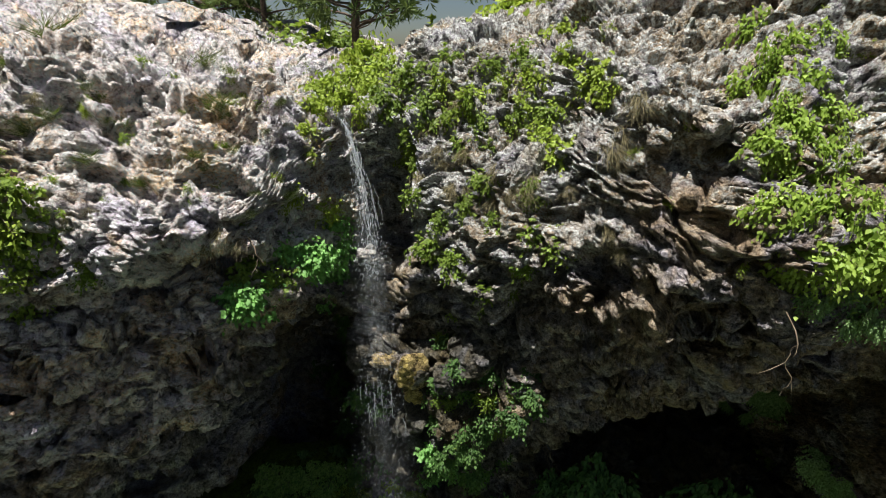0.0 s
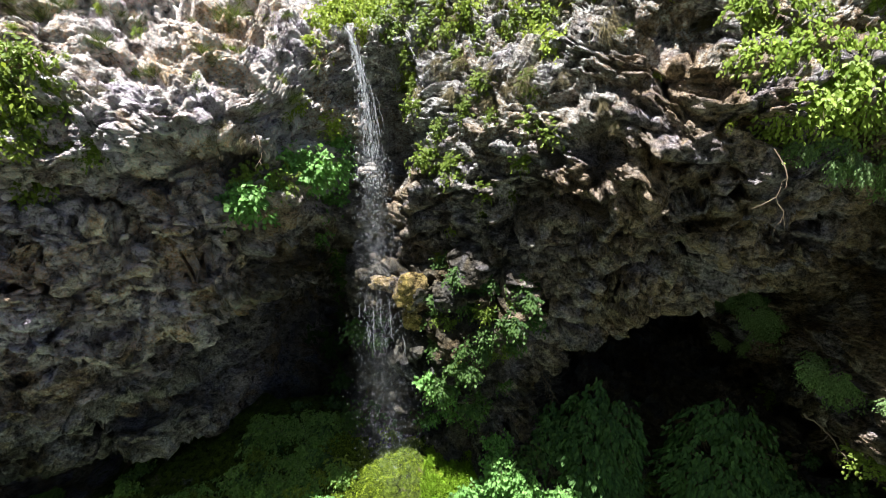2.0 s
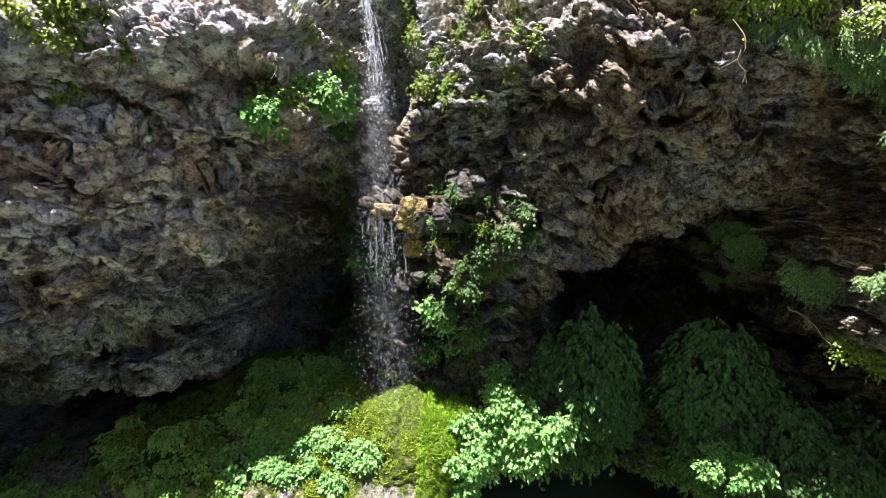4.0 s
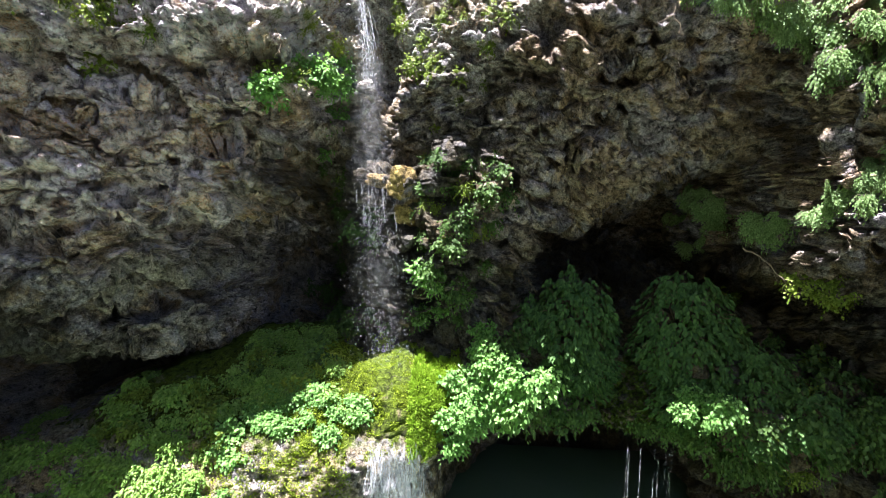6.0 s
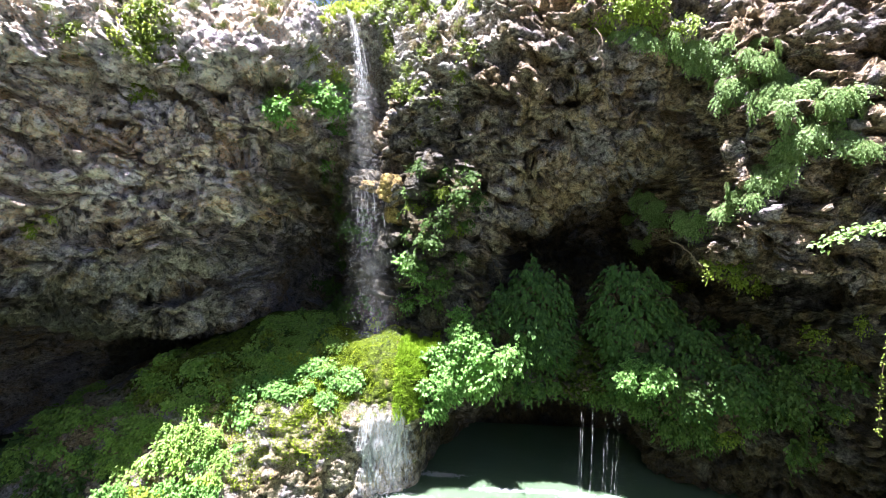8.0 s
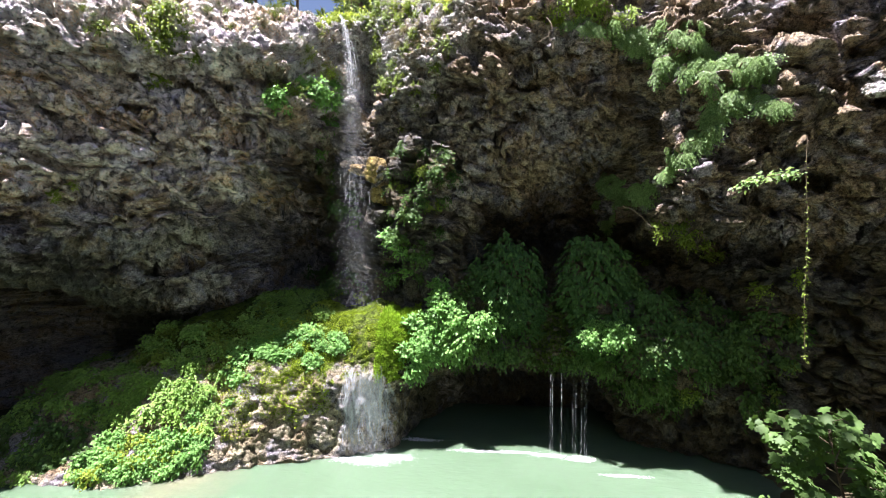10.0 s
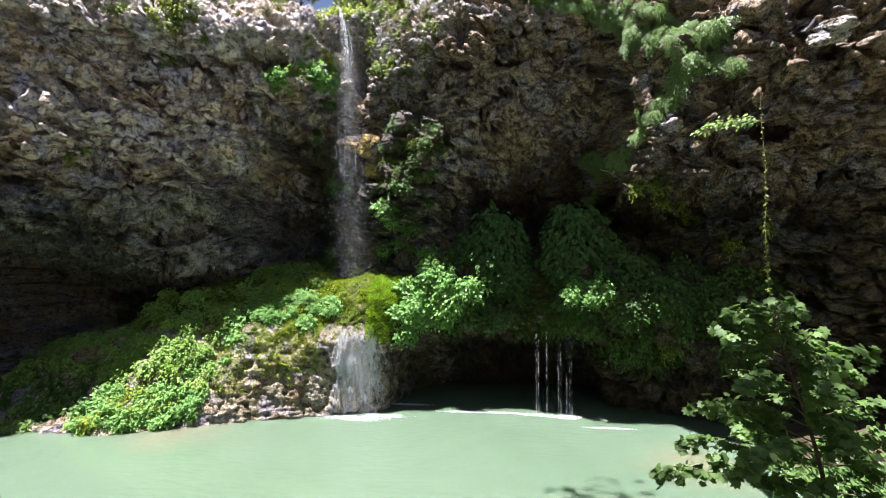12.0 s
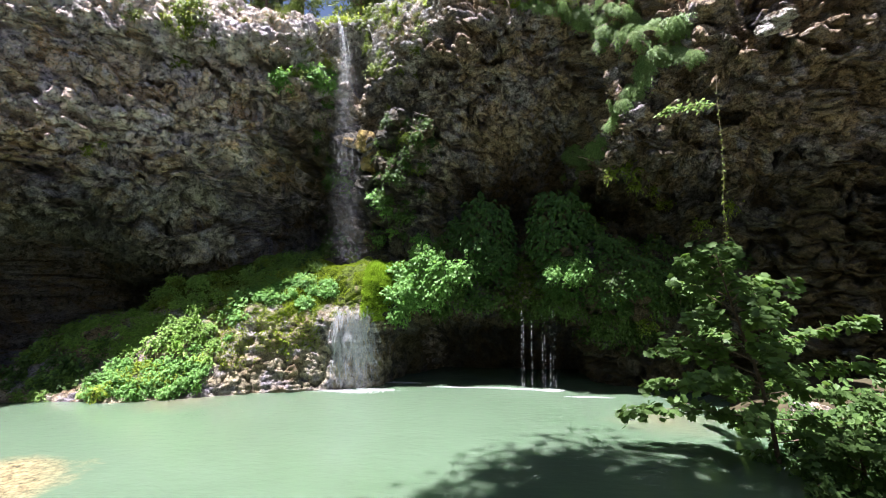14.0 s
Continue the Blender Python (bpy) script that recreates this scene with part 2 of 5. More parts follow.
LEAF_IVY = leaf_material("ivy_leaf", (0.12, 0.22, 0.07), (0.38, 0.54, 0.24))
LEAF_CREEPER = leaf_material("creeper_leaf", (0.17, 0.27, 0.04), (0.46, 0.60, 0.12))
LEAF_DOME = leaf_material("glossy_shrub_leaf", (0.04, 0.10, 0.032), (0.13, 0.26, 0.075), 0.6, 0.3)
LEAF_SYCAMORE = leaf_material("sycamore_leaf", (0.045, 0.095, 0.024), (0.15, 0.26, 0.075), 0.5, 0.4)
NEEDLE = leaf_material("pine_needle", (0.06, 0.10, 0.03), (0.17, 0.23, 0.07), 0.6, 0.2)
GRASS = leaf_material("grass_blade", (0.06, 0.10, 0.02), (0.20, 0.24, 0.07), 0.6, 0.3)
DRY = leaf_material("dry_grass", (0.12, 0.10, 0.05), (0.34, 0.29, 0.17), 0.8, 0.2)
MOSS = leaf_material("moss", (0.15, 0.23, 0.018), (0.42, 0.54, 0.05), 0.8, 0.25)
MOSS_SOFT = leaf_material("soft_moss", (0.15, 0.27, 0.02), (0.38, 0.58, 0.06), 0.8, 0.35)
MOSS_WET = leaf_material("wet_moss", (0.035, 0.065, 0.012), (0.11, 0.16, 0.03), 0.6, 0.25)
BARK = plain_material("bark", (0.05, 0.035, 0.025), (0.16, 0.12, 0.09), 9.0, 0.9, 0.03)
STEM = plain_material("twig_bark", (0.10, 0.075, 0.05), (0.24, 0.19, 0.13), 14.0, 0.8, 0.0)
def ground_material():
    """Damp litter and gravel by the pool, dark undergrowth up the unseen, added valley sides."""
    m, nd, ln, b = material("forest_soil", 0.95, 0.2)
    p = place(nd)
    f = tex_noise(nd, ln, 2.2, 8, 0.7, p)
    col = ramp(nd, ln, f, [(0.32, (0.025, 0.022, 0.012)), (0.68, (0.10, 0.082, 0.045))])
    dist = nd.new("ShaderNodeVectorMath")
    dist.operation = "DISTANCE"
    dist.inputs[1].default_value = (0, 2, 0)
    ln.new(p, dist.inputs[0])
    k = maths(nd, ln, "ADD", dist.outputs["Value"], maths(nd, ln, "MULTIPLY", f, 4.0))
    green = ramp(nd, ln, tex_noise(nd, ln, 3.0, 6, 0.7, p), [(0.35, (0.03, 0.036, 0.016)), (0.65, (0.09, 0.10, 0.05))])
    far = nd.new("ShaderNodeMapRange")
    far.inputs[1].default_value, far.inputs[2].default_value = 14.5, 17.5
    ln.new(k, far.inputs[0])
    sep = nd.new("ShaderNodeSeparateXYZ")
    ln.new(p, sep.inputs[0])
    east = nd.new("ShaderNodeMapRange")
    east.inputs[1].default_value, east.inputs[2].default_value = 13.0, 18.0
    ln.new(sep.outputs[0], east.inputs[0])
    # pale tone for the unseen east slope, added to bounce light onto the cliff
    bounce_slope = ramp(nd, ln, f, [(0.35, (0.09, 0.10, 0.04)), (0.65, (0.26, 0.25, 0.15))])
    green = mix(nd, ln, east.outputs[0], green, bounce_slope)
    ln.new(mix(nd, ln, far.outputs[0], col, green), b.inputs["Base Color"])
    bump(nd, ln, b, f, 0.9, 0.08)
    return m


SOIL = ground_material()
WATER = water_material()


# ---- noise ----
def cell_hash(ix, iy, iz, seed):
    h = (ix.astype(np.int64) * 374761393 + iy.astype(np.int64) * 668265263 + iz.astype(np.int64) * 2147483647 + seed * 1274126177) & 0xFFFFFFFF
    h = ((h ^ (h >> 13)) * 1274126177) & 0xFFFFFFFF
    h = ((h ^ (h >> 16)) * 2246822519) & 0xFFFFFFFF
    h = h ^ (h >> 15)
    return (h & 0xFFFFFF) / float(0xFFFFFF)


def vnoise(p, seed=0):
    """Smooth noise in -1..1 at an (n, 3) array."""
    i = np.floor(p).astype(np.int64)
    f = p - i
    f = f * f * f * (f * (f * 6 - 15) + 10)
    out = 0.0
    for dx in (0, 1):
        wx = f[:, 0] if dx else 1 - f[:, 0]
        for dy in (0, 1):
            wy = f[:, 1] if dy else 1 - f[:, 1]
            for dz in (0, 1):
                wz = f[:, 2] if dz else 1 - f[:, 2]
                out = out + wx * wy * wz * cell_hash(i[:, 0] + dx, i[:, 1] + dy, i[:, 2] + dz, seed)
    return out * 2 - 1


def fbm(p, octaves=4, seed=0, gain=0.5, ridged=False):
    out, amp = 0.0, 1.0
    for k in range(octaves):
        n = vnoise(p * 2.03 ** k + 17.3 * k, seed + k)
        out = out + amp * ((1 - 2 * np.abs(n)) if ridged else n)
        amp *= gain
    return out


# ---- mesh helpers ----
def mesh_object(name, verts, faces, mat, parent=None, smooth=True, label=""):
    me = bpy.data.meshes.new(name)
    me.from_pydata([tuple(v) for v in verts] if not isinstance(verts, np.ndarray) else verts.tolist(), [], faces if isinstance(faces, list) else faces.tolist())
    me.materials.append(mat)
    me.polygons.foreach_set("use_smooth", np.full(len(me.polygons), smooth))
    me.update()
    ob = new(name, me)
    if parent is not None:
        ob.parent = parent
    if label:
        ob["label"] = label
    return ob


def grid_faces(nu, nv):
    a = (np.arange(nu - 1)[:, None] * nv + np.arange(nv - 1)[None, :]).ravel()
    return np.stack([a, a + nv, a + nv + 1, a + 1], 1)


def grid_normals(p):
    n = np.cross(np.gradient(p, axis=0), np.gradient(p, axis=1))
    return n / np.maximum(np.linalg.norm(n, axis=2, keepdims=True), 1e-9)


def loft(stations, xs, heights):
    """Depth y over the grid xs by heights: each station is (x, ((z, y), ...)), blended smoothly along x."""
    sx = np.array([s[0] for s in stations], float)
    cols = np.array([np.interp(heights, [z for z, y in s[1]], [y for z, y in s[1]]) for s in stations])
    k = np.ones(9) / 9
    cols = np.array([np.convolve(np.pad(c, 4, mode="edge"), k, "valid") for c in cols])
    j = np.clip(np.searchsorted(sx, xs) - 1, 0, len(sx) - 2)
    f = np.clip((xs - sx[j]) / (sx[j + 1] - sx[j]), 0, 1)
    f = (f * f * (3 - 2 * f) * 0.6 + f * 0.4)[:, None]
    return cols[j] * (1 - f) + cols[j + 1] * f


def level_rows(xs, heights, depth, n, top, foot):
    """Vertices of a lofted face, its rows level and closer where the face leans most."""
    lean = np.sqrt(1 + np.minimum(np.abs(np.gradient(depth, heights, axis=1)), 5) ** 2)
    lean = np.where(heights[None, :] > top[:, None], 0.25, np.where(heights[None, :] < foot, 0.5, lean))
    near = np.exp(-((xs[:, None] - xs[None, ::4]) / 0.9) ** 2)
    dens = (near / near.sum(1, keepdims=True)) @ lean[::4]
    out = np.zeros((len(xs), n, 3))
    out[:, :, 0] = xs[:, None]
    for k in range(len(xs)):
        s = np.concatenate([[0], np.cumsum((dens[k, 1:] + dens[k, :-1]) / 2)])
        out[k, :, 2] = np.interp(np.linspace(0, s[-1], n), s, heights)
        out[k, :, 1] = np.interp(out[k, :, 2], heights, depth[k])
    return out


def facets(p, seed):
    """Broken stone in cells: nearness to the cell's edge, its random step, its slanting face and its rounding."""
    i = np.floor(p).astype(np.int64)
    f1 = np.full(len(p), 9.0)
    f2 = np.full(len(p), 9.0)
    step = np.zeros(len(p))
    slant = np.zeros(len(p))
    for dx in (-1, 0, 1):
        for dy in (-1, 0, 1):
            for dz in (-1, 0, 1):
                c = i + np.array((dx, dy, dz))
                h = [cell_hash(c[:, 0], c[:, 1], c[:, 2], seed + k) for k in (1, 2, 3)]
                delta = p - c - np.stack(h, 1)
                d = np.sqrt((delta ** 2).sum(1))
                near = d < f1
                f2 = np.where(near, f1, np.minimum(f2, d))
                g = [(h[k] * 7.31 + h[(k + 1) % 3] * 3.17) % 1.0 * 2 - 1 for k in range(3)]
                slant = np.where(near, delta[:, 0] * g[0] + delta[:, 1] * g[1] + delta[:, 2] * g[2] * 0.7, slant)
                step = np.where(near, (h[0] * 5.7 + h[2] * 3.3) % 1.0 - 0.5, step)
                f1 = np.where(near, d, f1)
    return f2 - f1, step, slant, 1 - np.exp(-5.0 * (f2 - f1)) - 0.45 * f1 * f1


def rock_relief(p, rough=1.0, seed=3):
    """Height of the knobbly, cracked and pitted surface of the stone at an (n, 3) array."""
    warp = np.stack([fbm(p * 0.9 + 5, 3, seed + 20), fbm(p * 0.9 + 11, 3, seed + 24), fbm(p * 0.9 + 31, 3, seed + 28)], 1) * 0.17
    q = p + warp + 0.045 * np.stack([vnoise(p * 5, seed + 31), vnoise(p * 5 + 9, seed + 32), vnoise(p * 5 + 19, seed + 33)], 1)
    q[:, 2] += 0.16 * q[:, 0]
    crag = np.clip((p[:, 2] - 10.8) / 1.2, 0, 1)
    fret = 0.7 + 0.5 * crag + 0.45 * vnoise(p * 0.5, seed + 67)
    d = 0.24 * fbm(q * 0.42, 3, seed)
    for size, step, slant, crack, width, lump in (((0.62, 0.62, 0.85), 0.28, 0.12, 0.22, 0.035, 0.05), ((1.5, 1.5, 1.9), 0.20, 0.12, 0.17, 0.045, 0.06), ((3.4, 3.4, 4.0), 0.07, 0.06, 0.07, 0.06, 0.055), ((7.5, 7.5, 8.5), 0.022, 0.02, 0.02, 0.1, 0.03)):
        edge, st, sl, ball = facets(q * np.array(size), seed + int(size[0] * 10))
        soft = np.clip(edge * 7, 0, 1)
        part = (step * st + slant * sl) * soft + lump * ball - crack * np.exp(-edge / width)
        d = d + (part * fret if size[0] > 3 else part) * (1 - 0.4 * crag)
    d = d + (0.012 + 0.022 * crag) * fbm(p * 8.0, 3, seed + 80, 0.6, True)
    long = np.array((1.0, 1.0, 1.7))
    hole = np.clip((vnoise(q * 1.5 * long, seed + 90) - 0.34) / 0.10, 0, 1) + 0.45 * np.clip((vnoise(q * 3.6 * long, seed + 93) - 0.38) / 0.12, 0, 1)
    return rough * (d - 0.55 * hole * (1 - 0.45 * crag))


# ---- the cliff: upright sections (height, depth) from one side of the grotto to the other ----
CLIFF_SECTIONS = [
    (-22.0, ((-1, -9), (4, -8), (9, -9), (13, -7), (16, -3))),
    (-14.0, ((-1, 11.0), (1, 12), (4.8, 12), (5.8, 4.4), (7, 1.6), (10, 1.2), (13, 2.4), (15, 4), (16, 8))),
    (-10.0, ((-1, 13), (1, 14), (3.2, 12.5), (4.0, 8.6), (4.8, 7.9), (5.1, 7.0), (5.5, 6.2), (6.6, 5.8), (8.5, 5.5), (10, 5.7), (11.2, 6.0), (11.6, 5.5), (12.5, 5.6), (14, 7), (15, 8), (16, 12))),
    (-7.6, ((-1, 12), (2, 13), (3.3, 12.6), (3.9, 10.4), (4.4, 8.7), (5.1, 8.6), (5.7, 8.9), (6.1, 7.7), (6.5, 7.05), (7.4, 6.95), (8.5, 6.85), (10.0, 7.05), (11.2, 7.35), (11.6, 6.9), (12.5, 6.8), (13.8, 7.8), (15, 8.9), (15.8, 12))),
    (-6.5, ((-1, 11.8), (3, 13), (3.8, 12.0), (4.4, 9.4), (5.2, 9.1), (6.2, 9.8), (6.7, 8.3), (6.95, 7.55), (7.6, 7.35), (8.8, 7.3), (10, 7.4), (11.2, 7.75), (11.6, 7.25), (12.5, 7.2), (13.6, 8.2), (14.8, 9.6), (15.4, 12.5))),
    (-5.6, ((-1, 11.5), (3, 13), (5.4, 14.0), (6.6, 14.0), (7.4, 12.0), (7.9, 8.7), (8.2, 8.05), (8.8, 7.85), (10.0, 7.75), (11.2, 8.05), (11.65, 7.55), (12.4, 7.6), (13, 8.1), (14, 9.3), (14.7, 10.3), (15.1, 13))),
    (-4.7, ((-1, 11.2), (3, 12.4), (6, 14.5), (7.9, 13.2), (8.4, 9.9), (8.7, 8.6), (9.1, 8.35), (10, 8.25), (10.8, 8.2), (11.2, 8.8), (11.65, 8.05), (12.4, 8.05), (13.2, 8.8), (14, 9.8), (14.7, 10.9), (15.1, 13.6))),
    (-4.1, ((-1, 11), (3, 12), (5.8, 14.0), (8.5, 13.0), (9.2, 10.6), (9.7, 8.85), (10.3, 8.55), (10.9, 8.45), (11.3, 9.1), (11.7, 8.5), (12.4, 8.5), (13.2, 9.2), (14, 10.2), (14.7, 11.4), (15.0, 14))),
    (-3.4, ((-1, 10.8), (3.5, 11.0), (6, 12.4), (9.3, 11.8), (10.0, 9.7), (10.5, 9.1), (11.0, 9.0), (11.4, 9.5), (11.8, 9.1), (12.5, 9.2), (13.4, 9.6), (14.1, 10.2), (14.5, 11.3), (15.0, 14))),
    (-2.7, ((-1, 10.5), (3.5, 10.3), (4.5, 10), (6, 10.3), (7.5, 10.0), (8.7, 9.9), (8.95, 9.7), (9.3, 10.2), (11, 10.2), (12.6, 10.15), (13.6, 10.0), (14.1, 10.1), (14.4, 11.2), (14.9, 13.4), (15.4, 18))),
    (-1.2, ((-1, 10.5), (4, 10.1), (5, 9.9), (6.5, 10), (7.6, 9.7), (8.6, 9.6), (8.9, 9.5), (9.3, 10), (11, 9.8), (13, 10.0), (14.5, 10.7), (15.5, 11.7), (15.9, 14))),
    (0.6, ((-1, 12), (2, 11.6), (2.6, 9.6), (4.0, 9.3), (5, 9.7), (7.3, 9.5), (9, 8.8), (11.4, 8.5), (12.5, 8.8), (13.4, 9.2), (15, 10.3), (15.8, 12), (16.2, 15))),
    (2.0, ((-1, 13.5), (1.7, 13), (2.5, 9.5), (3.8, 9.2), (5, 9.8), (6.3, 10.0), (8, 9.2), (9.5, 8.8), (10.2, 8.65), (11.4, 8.15), (12.4, 8.1), (14.3, 8.3), (15, 8.9), (16.5, 11), (17, 14))),
    (3.1, ((-1, 14), (1.7, 13.3), (2.6, 9.7), (4.8, 9.7), (5.8, 11), (6.3, 15), (7.2, 15), (7.7, 9.8), (9.2, 8.8), (10.1, 8.55), (11.5, 7.75), (12.4, 7.7), (14.3, 8.0), (15, 8.6), (16.8, 10.6), (17.3, 14))),
    (4.5, ((-1, 14), (1.8, 13.5), (2.7, 9.4), (4.6, 9.6), (5.6, 11.5), (6.3, 14.5), (7.8, 14.5), (8.4, 10), (9, 9.0), (10.2, 8.1), (11.7, 6.9), (13.4, 7.4), (15, 8.2), (17, 9.8), (17.8, 14))),
    (6.4, ((-1, 13), (1.7, 12.2), (2.7, 8.8), (5, 8.8), (6.0, 10.4), (6.5, 13.4), (8.8, 13.2), (9.3, 9.4), (10.3, 8.2), (12, 7.3), (13.5, 7.3), (15, 7.8), (17.5, 9.2), (18, 14))),
    (7.15, ((-1, 10.5), (1.6, 10), (2.8, 8.2), (4.4, 8.4), (5.2, 10.2), (6.6, 11), (7.1, 6.7), (7.8, 6.2), (9.5, 6.6), (12, 6.9), (13.5, 7.2), (15, 7.5), (17.5, 9), (18, 14))),
    (8.0, ((-1, 9.7), (1.5, 9.4), (3, 8.1), (4.0, 8.3), (4.8, 10.0), (6.4, 10.2), (6.8, 6.2), (8.2, 6.0), (9.5, 6.2), (12, 6.4), (15, 7), (17.5, 8.4), (18, 13))),
    (10.5, ((-1, 8.4), (1.5, 8.2), (4.3, 7.6), (6, 6.8), (8.2, 5.7), (9.6, 4.9), (11, 5.1), (13, 5.6), (15, 6), (17.5, 7.6), (18, 12))),
    (13.5, ((-1, 4.8), (3, 5.8), (6.5, 6.0), (8, 5.0), (11, 4.2), (15, 4.8), (17.5, 6.5), (18, 11))),
    (24.0, ((-1, -9), (5, -8), (9, -9), (15, -8), (18, -2))),
]
# Hollows in the face: x, z, half width, half height, depth
HOLLOWS = [
    (-4.75, 11.6, 0.55, 0.30, 1.8), (-5.75, 11.25, 0.30, 0.22, 1.2), (-6.2, 8.68, 0.20, 0.2, 0.7), (-5.0, 9.75, 0.5, 0.16, 0.6),
    (2.05, 11.9, 0.32, 0.5, 0.55), (2.5, 10.45, 0.9, 0.12, 0.7), (3.0, 13.75, 0.45, 0.3, 0.5),
    (-1.75, 12.2, 0.30, 1.6, 1.3), (-8.8, 9.9, 0.7, 0.2, 0.6), (7.2, 5.9, 0.8, 0.5, 0.9), (9.4, 11.3, 0.5, 0.4, 1.0), (10.6, 10.6, 0.4, 0.5, 0.9), (9.6, 6.2, 0.9, 0.3, 1.2), (11.3, 6.0, 0.7, 0.6, 1.2), (8.9, 9.0, 0.25, 0.3, 0.6), (9.9, 7.9, 0.3, 0.2, 0.6), (3.6, 11.0, 0.3, 0.2, 0.5), (5.2, 10.6, 0.35, 0.2, 0.5),
    (-7.0, 10.9, 0.7, 0.12, 0.5), (-8.2, 10.2, 0.5, 0.12, 0.5), (-4.6, 9.35, 0.45, 0.12, 0.5), (-7.2, 9.4, 0.15, 0.14, 0.5), (-6.9, 8.3, 0.22, 0.10, 0.4), (-5.6, 9.0, 0.12, 0.10, 0.4),
]


# Open crevices along the beds: from x, z to x, z, half width, depth
CREVICES = [
    (-6.7, 10.5, -5.95, 10.38, 0.07, 0.5), (-5.95, 10.38, -5.4, 9.75, 0.08, 0.55), (-7.6, 11.42, -6.5, 10.9, 0.08, 0.5), (-5.25, 9.72, -4.5, 9.5, 0.09, 0.6),
    (-8.5, 7.4, -7.3, 7.9, 0.09, 0.5), (-8.4, 9.9, -7.7, 9.42, 0.07, 0.5), (-6.4, 9.3, -5.6, 9.55, 0.05, 0.35), (-7.4, 8.6, -6.6, 8.4, 0.05, 0.4),
    (3.3, 10.15, 4.4, 10.6, 0.07, 0.4), (4.4, 10.6, 5.4, 11.05, 0.08, 0.4), (1.2, 9.4, 1.7, 8.4, 0.06, 0.4), (2.2, 9.5, 3.1, 9.2, 0.05, 0.3), (3.0, 11.3, 4.2, 11.6, 0.07, 0.4),
    (8.4, 8.9, 10.0, 8.3, 0.10, 0.5), (8.6, 7.5, 10.4, 7.0, 0.10, 0.5), (9.0, 10.3, 11.0, 9.2, 0.10, 0.5), (10.4, 7.6, 12.0, 6.8, 0.10, 0.5),
]


def hollows(xs, heights):
    out = np.zeros((len(xs), len(heights)))
    for x0, z0, x1, z1, w, d in CREVICES:
        lx, lz = x1 - x0, z1 - z0
        u = np.clip(((xs[:, None] - x0) * lx + (heights[None, :] - z0) * lz) / (lx * lx + lz * lz), 0, 1)
        off = np.hypot(xs[:, None] - x0 - u * lx, heights[None, :] - z0 - u * lz + 0.05 * np.sin(xs[:, None] * 9 + z0))
        out += d * np.exp(-(off / w) ** 2) * (0.35 + 0.65 * np.sin(np.pi * np.clip(u, 0.05, 0.95)))
    for x, z, w, h, d in HOLLOWS:
        out += d * np.exp(-(((xs[:, None] - x) / w) ** 2 + ((heights[None, :] - z) / h) ** 2) ** 1.5)
    return out


heights = np.linspace(-1, 18, 381)
xs = np.concatenate([np.arange(-22, -12, 0.25), np.arange(-12, 6.2, CLIFF_STEP), np.arange(6.2, 7.4, 0.024), np.arange(7.4, 14.5, CLIFF_STEP), np.arange(14.5, 24.01, 0.25)])
depth = loft(CLIFF_SECTIONS, xs, heights) + hollows(xs, heights)
rim = np.array([max(z for z, y in s[1]) for s in CLIFF_SECTIONS])
rim_x = np.interp(xs, [s[0] for s in CLIFF_SECTIONS], rim)
# above each section's rim the ground runs back from the edge
back = np.maximum(heights[None, :] - rim_x[:, None], 0)
depth = depth + back * 9
cliff_grid = level_rows(xs, heights, depth, CLIFF_ROWS, rim_x - 0.3, 1.5)
over = np.maximum(cliff_grid[:, :, 2] - rim_x[:, None], 0)
cliff_grid[:, :, 2] -= over * 0.88
nrm = grid_normals(cliff_grid)
flat = cliff_grid.reshape(-1, 3)
relief = rock_relief(flat).reshape(len(xs), -1)
wob = np.stack([fbm(flat * 1.3 + 40, 3, 71), fbm(flat * 1.3 + 60, 3, 75), fbm(flat * 1.3 + 80, 3, 79)], 1).reshape(cliff_grid.shape)
cliff_grid = cliff_grid + nrm * relief[:, :, None] + 0.10 * wob
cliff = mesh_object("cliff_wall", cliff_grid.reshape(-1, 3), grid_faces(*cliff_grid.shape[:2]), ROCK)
tagged(cliff, "weathered grey-brown limestone cliff with overhangs and hollows", "cliff", kind="structure")

# ---- the mound of tufa under the fall ----
MOUND_SECTIONS = [
    (-11.5, ((-0.6, 4.2), (0.1, 5.2), (0.8, 6.4), (1.6, 7.6), (1.9, 9.6))),
    (-9.6, ((-0.6, 4.6), (0.1, 5.6), (0.9, 6.6), (2.0, 7.5), (2.5, 9))),
    (-7.2, ((-0.6, 4.9), (0, 5.6), (0.6, 6.2), (1.3, 6.7), (2.4, 7.5), (3.5, 8.5), (3.9, 9.6))),
    (-5.3, ((-0.6, 6.2), (0, 6.6), (0.7, 6.9), (1.6, 7.4), (2.7, 8.1), (4.0, 9.3), (4.4, 10.5))),
    (-3.6, ((-0.6, 7.2), (0, 7.35), (1.8, 7.6), (2.5, 7.9), (3.3, 8.7), (4.1, 9.5), (4.4, 10.8))),
    (-2.1, ((-0.6, 7.8), (0, 7.95), (2.3, 8.05), (2.7, 8.3), (3.5, 8.6), (4.1, 9.0), (4.2, 9.8), (4.25, 10.8))),
    (-0.7, ((-0.6, 8.5), (0, 8.5), (1.6, 8.3), (2.4, 8.2), (3.4, 8.4), (4.0, 8.9), (4.15, 9.6), (4.2, 10.8))),
    (0.25, ((-0.6, 11.2), (1.5, 10.8), (2.1, 9.1), (3.2, 8.8), (4.2, 9.4), (4.5, 10.8))),
    (1.2, ((-0.6, 13), (1.6, 12.6), (2.2, 9.8), (3.2, 9.6), (4.0, 10.8), (4.3, 11.5))),
]
mh = np.linspace(-0.6, 4.6, 131)
mx = np.arange(-11.5, 1.21, 0.045)
